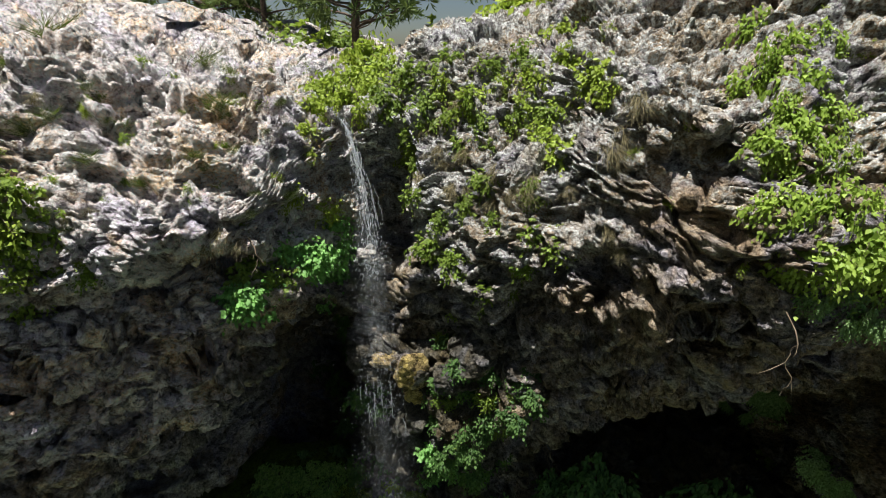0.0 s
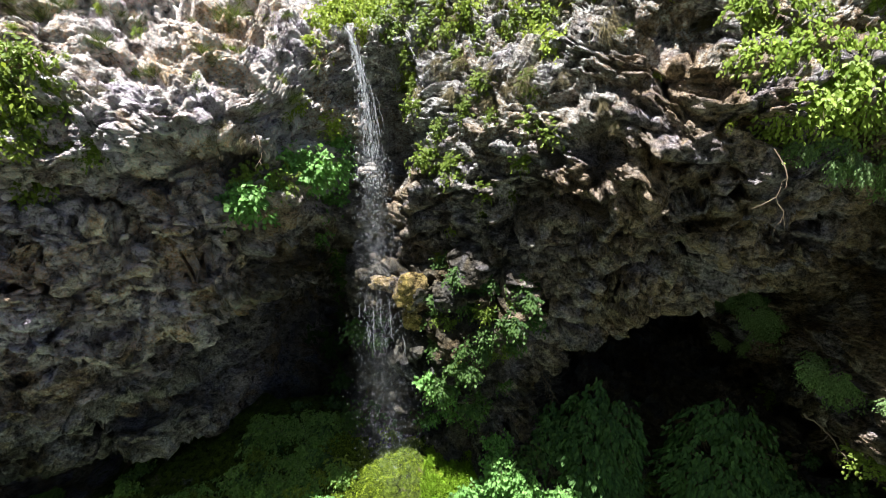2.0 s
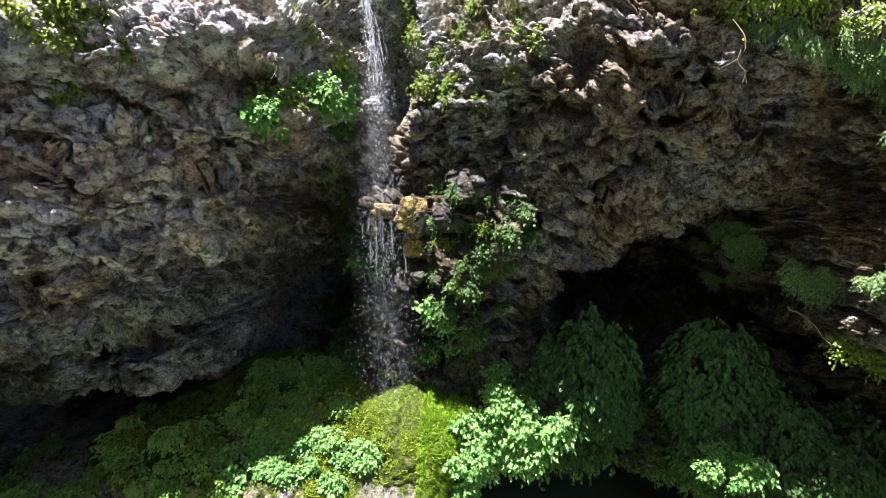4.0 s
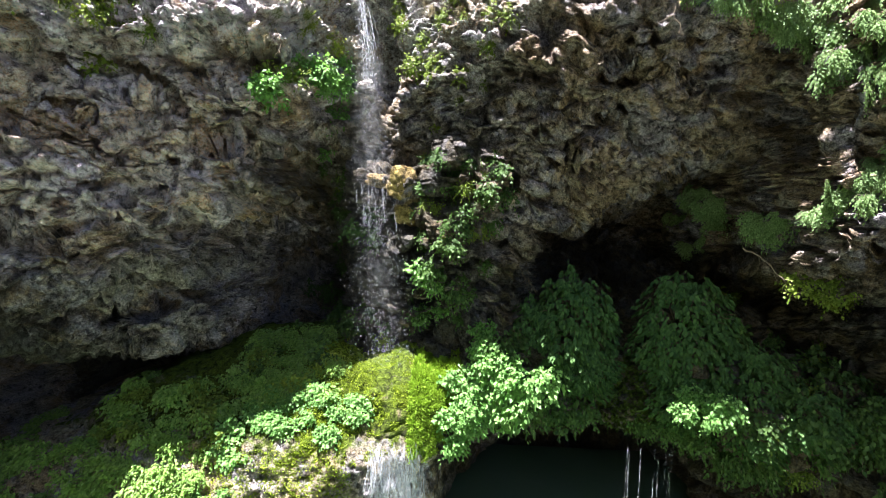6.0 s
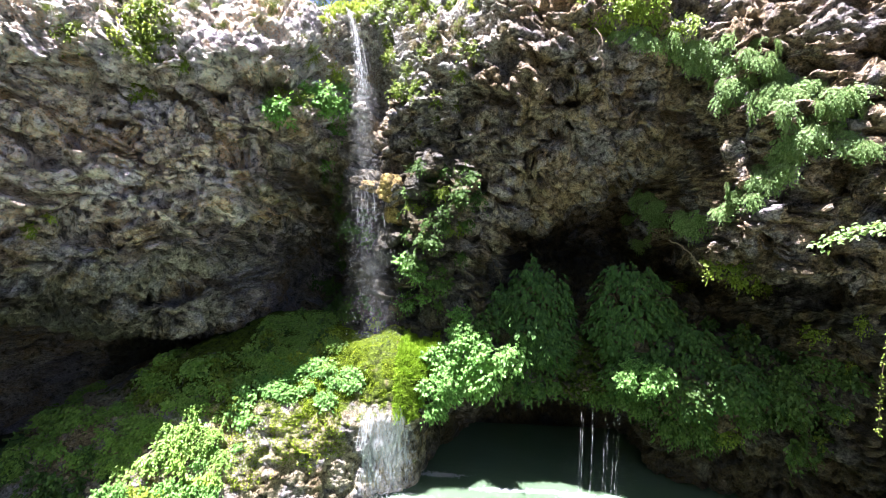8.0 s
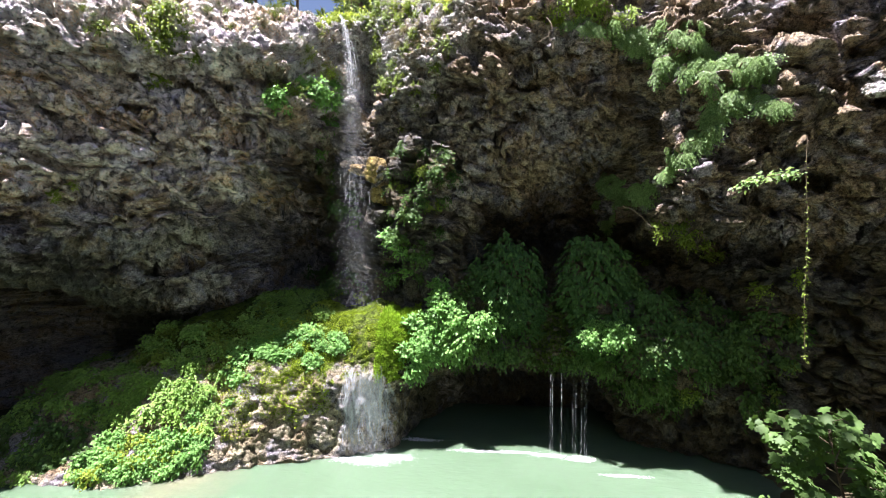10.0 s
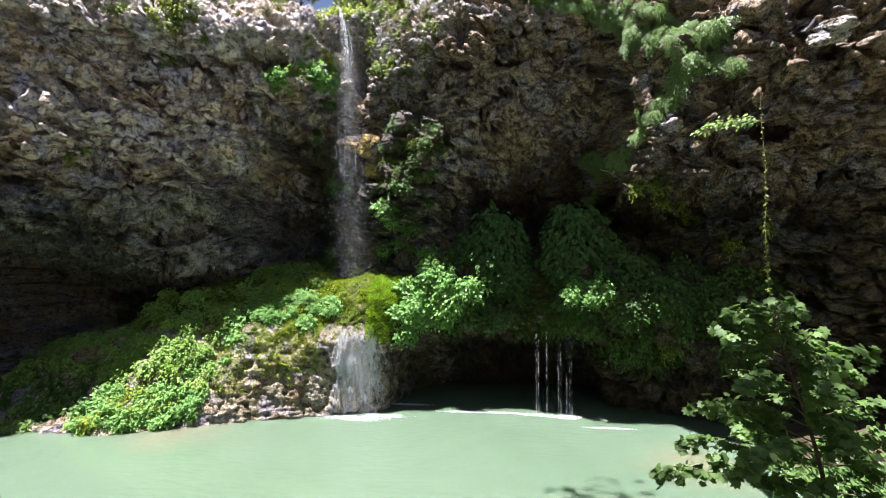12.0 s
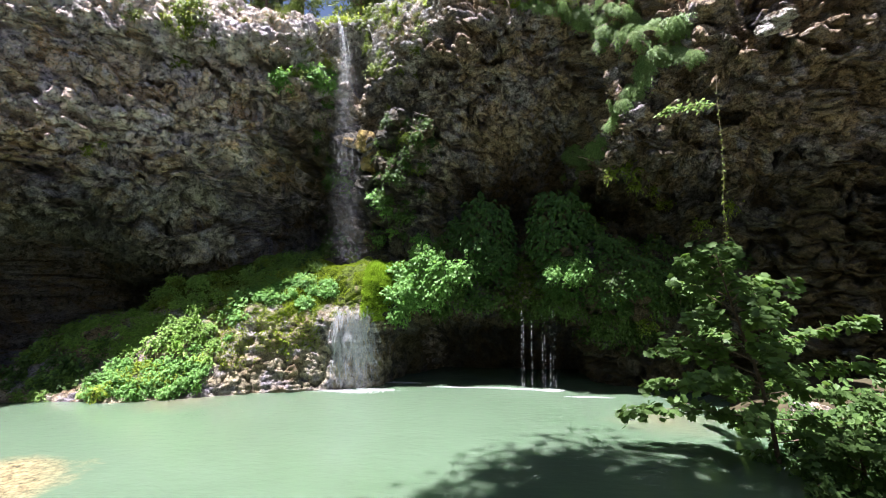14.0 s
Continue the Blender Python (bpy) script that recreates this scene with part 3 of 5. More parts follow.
md = loft(MOUND_SECTIONS, mx, mh)
mtop = np.interp(mx, [s[0] for s in MOUND_SECTIONS], [s[1][-1][0] for s in MOUND_SECTIONS])
mlift = np.maximum(mh[None, :] - mtop[:, None], 0)
mound_grid = level_rows(mx, mh, md + mlift * 4, 170, mtop + 0.1, -0.2)
mound_grid[:, :, 2] -= np.maximum(mound_grid[:, :, 2] - mtop[:, None], 0) * 0.9
mn = grid_normals(mound_grid)
mflat = mound_grid.reshape(-1, 3)
mossy = np.interp(mflat[:, 2] + 0.3 * vnoise(mflat * 1.5, 12), [2.1, 2.7], [0.0, 1.0])
cushion = facets(mflat * np.array((2.1, 2.1, 2.6)) + 0.25 * fbm(mflat * 2, 2, 14)[:, None], 15)[3]
columns = facets(mflat * np.array((1.5, 1.5, 0.6)) + 0.2 * fbm(mflat * 1.6, 2, 17)[:, None], 18)
stony = 0.10 * rock_relief(mflat, 1.0, 5) + 0.06 * fbm(mflat * np.array((1.2, 1.2, 2.6)), 3, 23, 0.6, True) + 0.04 * columns[3] + 0.17 * columns[1] - 0.06 * np.exp(-columns[0] / 0.05) + 0.03 * fbm(mflat * np.array((5.0, 5.0, 9.0)), 3, 19, 0.6, True)
mound_grid = mound_grid + mn * (stony * (1 - mossy) + (0.08 * cushion + 0.14 * fbm(mflat * 0.9, 3, 9) + 0.02 * fbm(mflat * 6, 2, 10)) * mossy).reshape(len(mx), -1)[:, :, None]
mound = mesh_object("tufa_mound", mound_grid.reshape(-1, 3), grid_faces(*mound_grid.shape[:2]), ROCK_WET)
tagged(mound, "ochre tufa mound rising from the pool, mossy top", "rock mound", kind="structure")

# ---- ground: pool bed, banks, valley floor and added unseen sides, one sheet ----
gx = np.concatenate([np.linspace(-900, -30, 12), np.linspace(-26, 26, 105), np.linspace(30, 900, 12)])
gy = np.concatenate([np.linspace(-900, -30, 12), np.linspace(-26, 14, 81)])
GX, GY = np.meshgrid(gx, gy, indexing="ij")
gp = np.stack([GX.ravel(), GY.ravel(), np.zeros(GX.size)], 1)
rr = np.sqrt((GX / np.where(GX > 0, 10.2, 16.0)) ** 2 + ((GY - 3.0) / np.where(GY > 3, 30.0, 9.0)) ** 2)
gz = -1.2 + 1.75 * np.clip((rr - 0.72) / 0.4, 0, 1.2) + 0.22 * fbm(gp * 0.5, 4, 91).reshape(GX.shape)
far = np.clip((np.hypot(GX, GY - 2) - 15) / 12, 0, 1)
# unseen slopes added to screen off skylight, highest on the left
hill_screen = 14 + 22 * np.clip((2 - GX) / 12, 0, 1) - 5 * np.clip((GX - 3) / 8, 0, 1)
gz = np.where(GY < 8, gz + far * hill_screen * (1 + 0.3 * fbm(gp * 0.03, 3, 92).reshape(GX.shape)), gz)
ground = mesh_object("ground", np.stack([GX, GY, gz], 2).reshape(-1, 3), grid_faces(*GX.shape), SOIL)
tagged(ground, "damp brown leaf-littered soil and gravel of the valley floor", "ground", kind="structure")
# the plateau behind the rim
px = np.concatenate([np.linspace(-900, -30, 10), np.linspace(-26, 26, 53), np.linspace(30, 900, 10)])
py = np.concatenate([np.linspace(12, 40, 42), np.linspace(50, 900, 14)])
PX, PY = np.meshgrid(px, py, indexing="ij")
pp = np.stack([PX.ravel(), PY.ravel(), np.zeros(PX.size)], 1)
pz = np.interp(PX, [-40, -10, -4, -2.7, -1, 1, 6, 40], [15.4, 15.1, 14.9, 14.2, 15.2, 15.6, 17.4, 18]) + 0.25 * fbm(pp * 0.35, 4, 95).reshape(PX.shape)
pz = pz - 2.5 * np.clip((14.5 - PY) / 2.5, 0, 1) + 0.02 * np.clip(PY - 14, 0, 300)
plateau = mesh_object("plateau_ground", np.stack([PX, PY, pz], 2).reshape(-1, 3), grid_faces(*PX.shape), SOIL)
tagged(plateau, "grassy brown forest floor above the cliff", "ground", kind="structure")

# ---- the pool ----
wx, wy = np.linspace(-16, 18, 69), np.linspace(-16, 13, 59)
WX, WY = np.meshgrid(wx, wy, indexing="ij")
pool = mesh_object("water", np.stack([WX, WY, WX * 0], 2).reshape(-1, 3), grid_faces(*WX.shape), WATER)
tagged(pool, "still milky green spring pool", "water", kind="structure")

# ---- where things grow: the stone's surface ----
def coarse(grid, k):
    g = grid[::k, ::k]
    return g.reshape(-1, 3).tolist(), grid_faces(*g.shape[:2]).tolist()


_cv, _cf = coarse(cliff_grid, 3)
_mv, _mf = coarse(mound_grid, 2)
bvh = BVHTree.FromPolygons(_cv + _mv, _cf + [[i + len(_cv) for i in f] for f in _mf])


def anchor(x, z):
    """The foremost stone at that x and height: its place and normal."""
    hit, n, _, _ = bvh.ray_cast(Vector((x, -8 + 0.0, z)), Vector((0, 1, 0)))
    if hit is None:
        return Vector((x, 11, z)), Vector((0, -1, 0))
    return hit, (n if n.y < 0 else -n)


# ---- leaves ----
OVAL = (np.array([(0, 0, 0), (0.27, 0.42, 0.05), (0, 1, -0.10), (-0.27, 0.42, 0.05), (0, 0.5, -0.03)]), [(0, 1, 4), (1, 2, 4), (2, 3, 4), (3, 0, 4)])
SMALL = (np.array([(0, 0, 0), (0.3, 0.45, 0.06), (0, 1, -0.08), (-0.3, 0.45, 0.06)]), [(0, 1, 2), (0, 2, 3)])
BLADE = (np.array([(-0.008, 0, 0), (0.008, 0, 0), (0.006, 0.55, 0.08), (0, 1, -0.06), (-0.006, 0.55, 0.08)]), [(0, 1, 2, 4), (4, 2, 3)])
LOBED = (np.array([(0, 0.05, 0), (0.30, -0.06, -0.03), (0.42, 0.20, -0.02), (0.62, 0.40, -0.08), (0.36, 0.52, 0), (0.38, 0.82, -0.04), (0.15, 0.72, 0.0),
                   (0, 1.0, -0.08), (-0.15, 0.72, 0.0), (-0.38, 0.82, -0.04), (-0.36, 0.52, 0), (-0.62, 0.40, -0.08), (-0.42, 0.20, -0.02), (-0.30, -0.06, -0.03), (0, 0.4, 0.05)]),
         [(i, (i + 1) % 14, 14) for i in range(14)])


def unit(v):
    return v / np.maximum(np.linalg.norm(v, axis=-1, keepdims=True), 1e-9)


def leaves_mesh(pos, way, up, size, shape):
    """Vertices and faces of one leaf at each place, pointing along way with its face towards up."""
    tv, tf = shape
    way = unit(way)
    side = unit(np.cross(way, up))
    nor = np.cross(side, way)
    v = pos[:, None, :] + size[:, None, None] * (tv[None, :, 0:1] * side[:, None, :] + tv[None, :, 1:2] * way[:, None, :] + tv[None, :, 2:3] * nor[:, None, :])
    faces = []
    k = len(tv)
    for i in range(len(pos)):
        faces += [tuple(j + i * k for j in f) for f in tf]
    return v.reshape(-1, 3), faces


def tube(points, radii, sides=5):
    """A bent, tapering stem."""
    pts = np.array(points, float)
    t = unit(np.gradient(pts, axis=0))
    ref = np.where(np.abs(t[:, 2:3]) > 0.9, np.array([[1.0, 0, 0]]), np.array([[0, 0, 1.0]]))
    a = unit(np.cross(t, ref))
    b = np.cross(t, a)
    ang = np.linspace(0, 2 * np.pi, sides, endpoint=False)
    v = pts[:, None, :] + np.asarray(radii, float)[:, None, None] * (np.cos(ang)[None, :, None] * a[:, None, :] + np.sin(ang)[None, :, None] * b[:, None, :])
    n = len(pts)
    f = [(i * sides + j, i * sides + (j + 1) % sides, (i + 1) * sides + (j + 1) % sides, (i + 1) * sides + j) for i in range(n - 1) for j in range(sides)]
    f.append(tuple((n - 1) * sides + j for j in range(sides)))
    return v.reshape(-1, 3), f


def joined(pieces):
    vs, fs, off = [], [], 0
    for v, f in pieces:
        vs.append(v)
        fs += [tuple(i + off for i in p) for p in f]
        off += len(v)
    return np.concatenate(vs), fs


def bush(name, seed, sprigs, per, size, leaf, stem_mat, shape=OVAL, droop=0.3, flatness=1.0, label="", category="shrub"):
    """A leafy plant about 1 m across that grows out of the origin towards -y and up."""
    r = np.random.RandomState(seed)
    top = tagged(new(name), label, category)
    stems, pos, way, up = [], [], [], []
    for _ in range(sprigs):
        d = unit(np.array((r.normal(0, 0.75), -abs(r.normal(0.15, 0.5)), r.normal(0.25, 0.6))))
        ln = 0.5 * (0.45 + 0.55 * r.rand() ** 0.5)
        base = np.array((r.normal(0, 0.16), 0.05, r.normal(0, 0.12)))
        s = np.linspace(0, 1, 4)[:, None]
        path = base + d * ln * s + np.array((0, 0, -droop * ln)) * s ** 2 * (0.6 + r.rand())
        if r.rand() < 0.15:
            stems.append(tube(path, np.linspace(0.008, 0.003, 4), 3))
        tip = unit(path[-1] - path[-2])
        for k in range(per):
            u = 1 - 0.62 * (k / max(per - 1, 1)) * (0.7 + 0.5 * r.rand())
            q = np.array([np.interp(max(u, 0), s[:, 0], path[:, c]) for c in range(3)])
            w = unit(tip * 0.45 + r.normal(0, 0.5, 3) + np.array((0, -0.35, -0.5)))
            pos.append(q + r.normal(0, 0.02, 3))
            way.append(w)
            up.append(unit(np.array((0.05, -0.75, flatness * 0.85)) + r.normal(0, 0.27, 3)))
    sz = size * (0.6 + 0.7 * r.rand(len(pos)))
    v, f = leaves_mesh(np.array(pos), np.array(way), np.array(up), sz, shape)
    mesh_object("foliage", v, f, leaf, top)
    if stems:
        v, f = joined(stems)
        tagged(mesh_object("branchwork", v, f, stem_mat, top), kind="stuff")
    return top


def tuft(name, seed, blades, length, leaf, label, droop=0.9, category="grass"):
    """A tuft of long blades, about 1 m."""
    r = np.random.RandomState(seed)
    top = tagged(new(name), label, category)
    pos = r.normal(0, 0.09, (blades, 3))
    way = unit(np.stack([r.normal(0, 0.38, blades), -0.25 - 0.4 * r.rand(blades), 1.0 - droop * (0.5 + 0.5 * r.rand(blades))], 1))
    v, f = leaves_mesh(pos, way, unit(r.normal(0, 1, (blades, 3))), length * (0.5 + 0.6 * r.rand(blades)), BLADE)
    mesh_object("foliage", v, f, leaf, top)
    return top


LIBRARY = {}


GROUPS = {"shrub": "green shrubs on the cliff", "yellow": "yellow-green shrubs on the sunlit rock", "dark": "dark shrubs under the overhang", "slope": "herbs on the shaded slope", "pale": "bright herbs by the fall",
          "creeper": "creepers on the upper cliff", "ivy": "ivy over the bulge", "dome": "rounded shrubs on the shelf", "grass": "grass tufts on the rock", "dry": "dry grass tufts", "pine": "pines above the cliff"}


def variants(kind, makers):
    LIBRARY[kind] = [tagged(proto, group=GROUPS[kind]) for proto in makers]


THICK = {"creeper": 0.55, "ivy": 0.6, "yellow": 0.75, "shrub": 0.75}


def plant(kind, x, z, size, turn=None, out=0.0, squash=1.0, sink=0.05, tip=0.0):
    """Root a plant of that kind in the stone at x and height z."""
    p, n = anchor(x, z)
    proto = LIBRARY[kind][PICK.randint(len(LIBRARY[kind]))]
    t = PICK.uniform(-25, 25) if turn is None else turn
    heading = math.degrees(math.atan2(n.x, -n.y)) * 0.7
    m = pose(p.x, p.y - out + sink, p.z, tip, 0, heading + t) @ Matrix.Diagonal((size, size * THICK.get(kind, 1.0), size * squash, 1))
    return copy_thing(proto, m)


PICK = np.random.RandomState(11)


def carpet(kind, n, x0, x1, y0, y1, s0, s1, roof=4.62):
    """Plants rooted on the slope below the overhang."""
    for _ in range(n):
        hit, nor, _, _ = bvh.ray_cast(Vector((PICK.uniform(x0, x1), PICK.uniform(y0, y1), roof)), Vector((0, 0, -1)))
        s = PICK.uniform(s0, s1)
        proto = LIBRARY[kind][PICK.randint(len(LIBRARY[kind]))]
        if hit is not None and 0.05 < hit.z < (3.6 if hit.x < -5.5 else 4.5):
            copy_thing(proto, pose(hit.x, hit.y, hit.z + 0.03, PICK.uniform(-25, 5), 0, PICK.uniform(-40, 40)) @ Matrix.Diagonal((s, s, s * 0.9, 1)))


def scatter(kind, n, x0, x1, z0, z1, s0, s1, **more):
    for _ in range(n):
        plant(kind, PICK.uniform(x0, x1), PICK.uniform(z0, z1), PICK.uniform(s0, s1), **more)


variants("shrub", [bush("leafy_shrub", s, 90, 6, 0.12, LEAF, STEM, SMALL, label="green leafy shrub rooted in a cleft of the cliff") for s in (1, 2, 3)])
variants("yellow", [bush("leafy_shrub", s, 90, 6, 0.11, LEAF_YELLOW, STEM, SMALL, label="yellow-green leafy shrub on the sunlit rock") for s in (4, 5)])
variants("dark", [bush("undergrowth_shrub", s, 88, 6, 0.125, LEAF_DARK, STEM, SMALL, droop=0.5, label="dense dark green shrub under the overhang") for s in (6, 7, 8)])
variants("slope", [bush("slope_herb", s, 88, 6, 0.115, LEAF_SLOPE, STEM, SMALL, droop=0.5, label="mid-green leafy undergrowth on the shaded slope", category="herb") for s in (27, 28)])
variants("pale", [bush("broadleaf_herb", s, 100, 6, 0.13, LEAF_PALE, STEM, SMALL, label="bright green broad-leaved herb by the fall", category="herb") for s in (9, 10)])
variants("creeper", [bush("hanging_creeper", s, 120, 6, 0.12, LEAF_CREEPER, STEM, droop=0.8, flatness=1.5, label="pale green creeper hanging down the rock", category="creeper") for s in (12, 13)])
variants("ivy", [bush("hanging_ivy", s, 120, 6, 0.12, LEAF_IVY, STEM, droop=0.8, flatness=1.5, label="cool green ivy curtain hanging over the bulge", category="creeper") for s in (18, 19)])
def dome_shrub(seed):
    """A dense rounded shrub, 1 m wide and high, its drooping sprays in layers over the front."""
    r = np.random.RandomState(seed)
    top = tagged(new("dome_shrub"), "dense rounded dark green shrub on the dripping shelf", "shrub")
    pos, way, up, stems = [], [], [], []
    for _ in range(560):
        a, e = r.uniform(-1.75, 1.75), math.asin(r.uniform(-0.75, 1.0))
        d = np.array((math.sin(a) * math.cos(e), -math.cos(a) * math.cos(e), math.sin(e)))
        rad = 0.5 * (1 - 0.24 * r.rand() ** 2) * (1 + 0.4 * noise.noise(Vector(d * 3.2 + seed)))
        tip = d * rad
        head = unit(np.array((d[0], d[1] - 0.15, 0)) + r.normal(0, 0.15, 3) * (1, 1, 0))
        side = np.cross(head, (0, 0, 1))
        if r.rand() < 0.2:
            stems.append(tube(np.stack([tip * 0.4, tip * 0.8 + np.array((0, 0, 0.04)), tip]), (0.006, 0.004, 0.002), 3))
        for k in range(8):
            u = k / 7
            g = (-1 if k % 2 else 1) * (1.1 - 0.9 * u)
            pos.append(tip + head * 0.07 * (u - 0.5) - np.array((0, 0, 0.05 * u)) + r.normal(0, 0.008, 3))
            way.append(head * (0.5 + u) + side * g + np.array((0, 0, -0.55 - 0.4 * r.rand())))
            up.append(unit(np.array((0, 0, 1)) + head * 0.5 + r.normal(0, 0.38, 3)))
    v, f = leaves_mesh(np.array(pos), np.array(way), np.array(up), 0.04 + 0.03 * r.rand(len(pos)), SMALL)
    mesh_object("foliage", v, f, LEAF_DOME, top)
    v, f = joined(stems)
    tagged(mesh_object("branchwork", v, f, STEM, top), kind="stuff")
    return top


variants("dome", [dome_shrub(s) for s in (25, 26)])
variants("grass", [tuft("grass_tuft", s, 170, 0.7, GRASS, "green grass tuft growing on the rock") for s in (14, 15)])
variants("dry", [tuft("grass_tuft", s, 170, 0.7, DRY, "dry straw-coloured grass hanging from the rock", 2.2) for s in (16, 17)])

def bed(kind, places, grow=1.0, **more):
    for x, z, s in places:
        plant(kind, x, z, s * grow * PICK.uniform(0.85, 1.15), **more)


# upper cliff, beside the lip of the fall
bed("yellow", ((-3.4, 14.0, 0.9), (-3.3, 14.3, 1.0), (-3.4, 14.9, 1.2), (-2.9, 15.0, 1.4), (-2.5, 14.8, 1.2), (-2.2, 14.6, 1.1), (-3.0, 12.2, 0.55), (-3.5, 12.6, 0.45)))
bed("shrub", ((-2.3, 14.7, 1.2), (-1.4, 14.8, 1.1), (-0.7, 15.0, 1.1), (0.0, 14.9, 0.9), (0.6, 15.1, 0.9), (-2.0, 14.2, 1.0), (-1.1, 14.1, 1.0), (-0.3, 14.4, 0.9), (-1.5, 13.6, 0.7), (0.2, 14.5, 0.8), (-0.6, 14.0, 0.8), (0.6, 14.1, 0.7)), grow=0.7)
bed("yellow", ((1.4, 15.5, 0.8), (1.7, 14.8, 0.75), (1.3, 14.3, 0.65), (0.8, 14.3, 0.75), (1.2, 13.6, 0.7), (1.4, 15.0, 0.7), (1.0, 13.8, 0.65), (-0.9, 14.6, 0.6)))
bed("dry", ((-1.2, 12.9, 0.6), (-0.5, 12.9, 0.6), (0.0, 13.0, 0.6), (0.5, 13.0, 0.5), (-0.8, 13.5, 0.55), (-0.3, 13.5, 0.55), (0.8, 13.1, 0.5), (1.4, 13.2, 0.5), (1.9, 13.9, 0.6), (-4.4, 12.2, 0.6), (-4.1, 12.0, 0.5), (2.2, 14.6, 0.6), (-5.2, 12.4, 0.4), (3.4, 14.0, 0.5), (7.4, 4.9, 0.7), (7.7, 4.6, 0.7), (1.7, 5.0, 0.6), (2.0, 4.8, 0.5), (5.0, 8.6, 0.5), (5.4, 8.9, 0.5), (9.0, 4.4, 0.5)))
bed("shrub", ((-1.3, 12.6, 0.45), (-0.2, 12.6, 0.5), (0.9, 13.0, 0.5), (-0.7, 12.2, 0.5), (0.3, 12.4, 0.45), (-1.6, 13.0, 0.4)))
scatter("shrub", 16, -1.8, 1.2, 12.2, 15.0, 0.3, 0.6)
scatter("dry", 16, -1.6, 2.2, 12.0, 14.6, 0.3, 0.6)
scatter("yellow", 8, -1.6, 2.0, 13.2, 15.2, 0.4, 0.7)
bed("creeper", ((3.8, 15.6, 0.75), (3.9, 15.3, 0.8), (3.6, 14.9, 0.6), (4.1, 14.9, 0.65), (3.9, 14.5, 0.6), (4.0, 14.2, 0.65), (4.4, 13.9, 0.8), (3.8, 13.5, 0.65), (4.4, 13.6, 0.75), (4.1, 13.3, 0.75), (4.6, 13.2, 0.75), (4.3, 12.9, 0.75), (5.0, 13.0, 0.8), (5.3, 12.4, 0.75), (4.3, 12.5, 0.6), (3.7, 14.1, 0.4), (4.3, 14.3, 0.5), (5.3, 13.6, 0.75), (5.0, 12.5, 0.7)))
scatter("creeper", 22, 3.9, 6.2, 12.3, 14.2, 0.4, 0.65)
scatter("creeper", 14, 3.7, 5.0, 13.8, 15.6, 0.35, 0.6)
bed("yellow", ((-7.1, 12.6, 0.8), (-7.3, 13.0, 0.7), (-7.4, 12.3, 0.8), (-6.9, 11.9, 0.6)))
bed("shrub", ((-6.8, 13.1, 0.8), (-6.9, 12.8, 0.9), (-6.7, 12.5, 0.8), (-6.9, 12.2, 0.8), (-6.4, 11.8, 0.5), (-7.4, 11.2, 0.85), (-7.0, 12.9, 0.7), (-6.1, 11.8, 0.5), (-8.4, 12.2, 0.6)))
bed("grass", ((-8.4, 15.2, 1.0), (-5.8, 14.8, 0.8), (-4.9, 14.1, 0.8), (-6.7, 14.4, 0.5), (-7.2, 13.8, 0.7), (-6.9, 14.0, 0.6), (-5.5, 13.0, 0.45), (-6.2, 13.4, 0.5), (-7.8, 14.4, 0.6), (-5.2, 15.0, 0.6), (-4.4, 13.4, 0.35)))
bed("yellow", ((-3.3, 13.7, 0.9), (-3.1, 14.1, 1.0), (-3.4, 14.4, 0.9), (-2.4, 14.0, 0.9), (-2.2, 14.4, 1.0), (-2.9, 14.5, 0.8), (-3.2, 13.3, 0.5)), grow=0.75, out=0.05)
scatter("grass", 46, -8.6, -3.2, 11.9, 14.9, 0.2, 0.5)
scatter("yellow", 26, -8.6, -3.4, 12.0, 14.9, 0.14, 0.3)
scatter("shrub", 16, -8.6, -3.4, 11.8, 14.9, 0.14, 0.3)
scatter("yellow", 14, 1.8, 6.5, 12.4, 15.8, 0.14, 0.3)
scatter("dry", 14, -8.0, -3.4, 12.0, 14.5, 0.25, 0.45)
bed("yellow", ((-2.7, 14.25, 0.8), (-2.95, 14.4, 0.9), (-2.4, 14.35, 0.9), (-2.6, 14.55, 1.0)), out=0.2)
# beside the fall
bed("pale", ((-3.4, 11.4, 0.8), (-2.9, 11.4, 0.6), (-3.7, 9.7, 0.7), (-3.3, 11.1, 0.6), (-3.6, 11.6, 0.6)))
bed("pale", ((-4.1, 10.85, 0.8), (-4.4, 10.9, 0.6), (-3.2, 11.4, 0.9), (-3.0, 11.2, 0.6), (-3.15, 10.5, 0.65), (-2.9, 11.8, 0.5)), out=0.3)
bed("shrub", ((-4.2, 11.1, 0.8), (-3.7, 11.1, 0.6), (-4.5, 11.0, 0.5), (-3.3, 9.2, 0.5), (-3.6, 8.6, 0.5)))
bed("shrub", ((-0.9, 11.6, 0.7), (-0.4, 11.5, 0.65), (0.2, 11.2, 0.5), (1.0, 12.4, 0.6), (1.3, 12.3, 0.5), (0.3, 10.7, 0.5), (0.7, 11.1, 0.35), (1.6, 11.1, 0.3), (0.5, 8.7, 0.6), (0.9, 8.9, 0.5), (0.8, 11.8, 0.4)))
bed("pale", ((-0.7, 6.6, 0.8), (-0.4, 6.2, 0.7), (-0.9, 5.2, 0.7), (-0.2, 5.4, 0.5)))
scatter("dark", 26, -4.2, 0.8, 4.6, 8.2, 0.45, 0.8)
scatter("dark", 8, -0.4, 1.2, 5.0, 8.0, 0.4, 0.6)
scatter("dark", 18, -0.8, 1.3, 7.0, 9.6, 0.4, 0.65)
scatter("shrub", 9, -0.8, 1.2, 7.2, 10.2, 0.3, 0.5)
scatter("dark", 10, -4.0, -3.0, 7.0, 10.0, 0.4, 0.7)
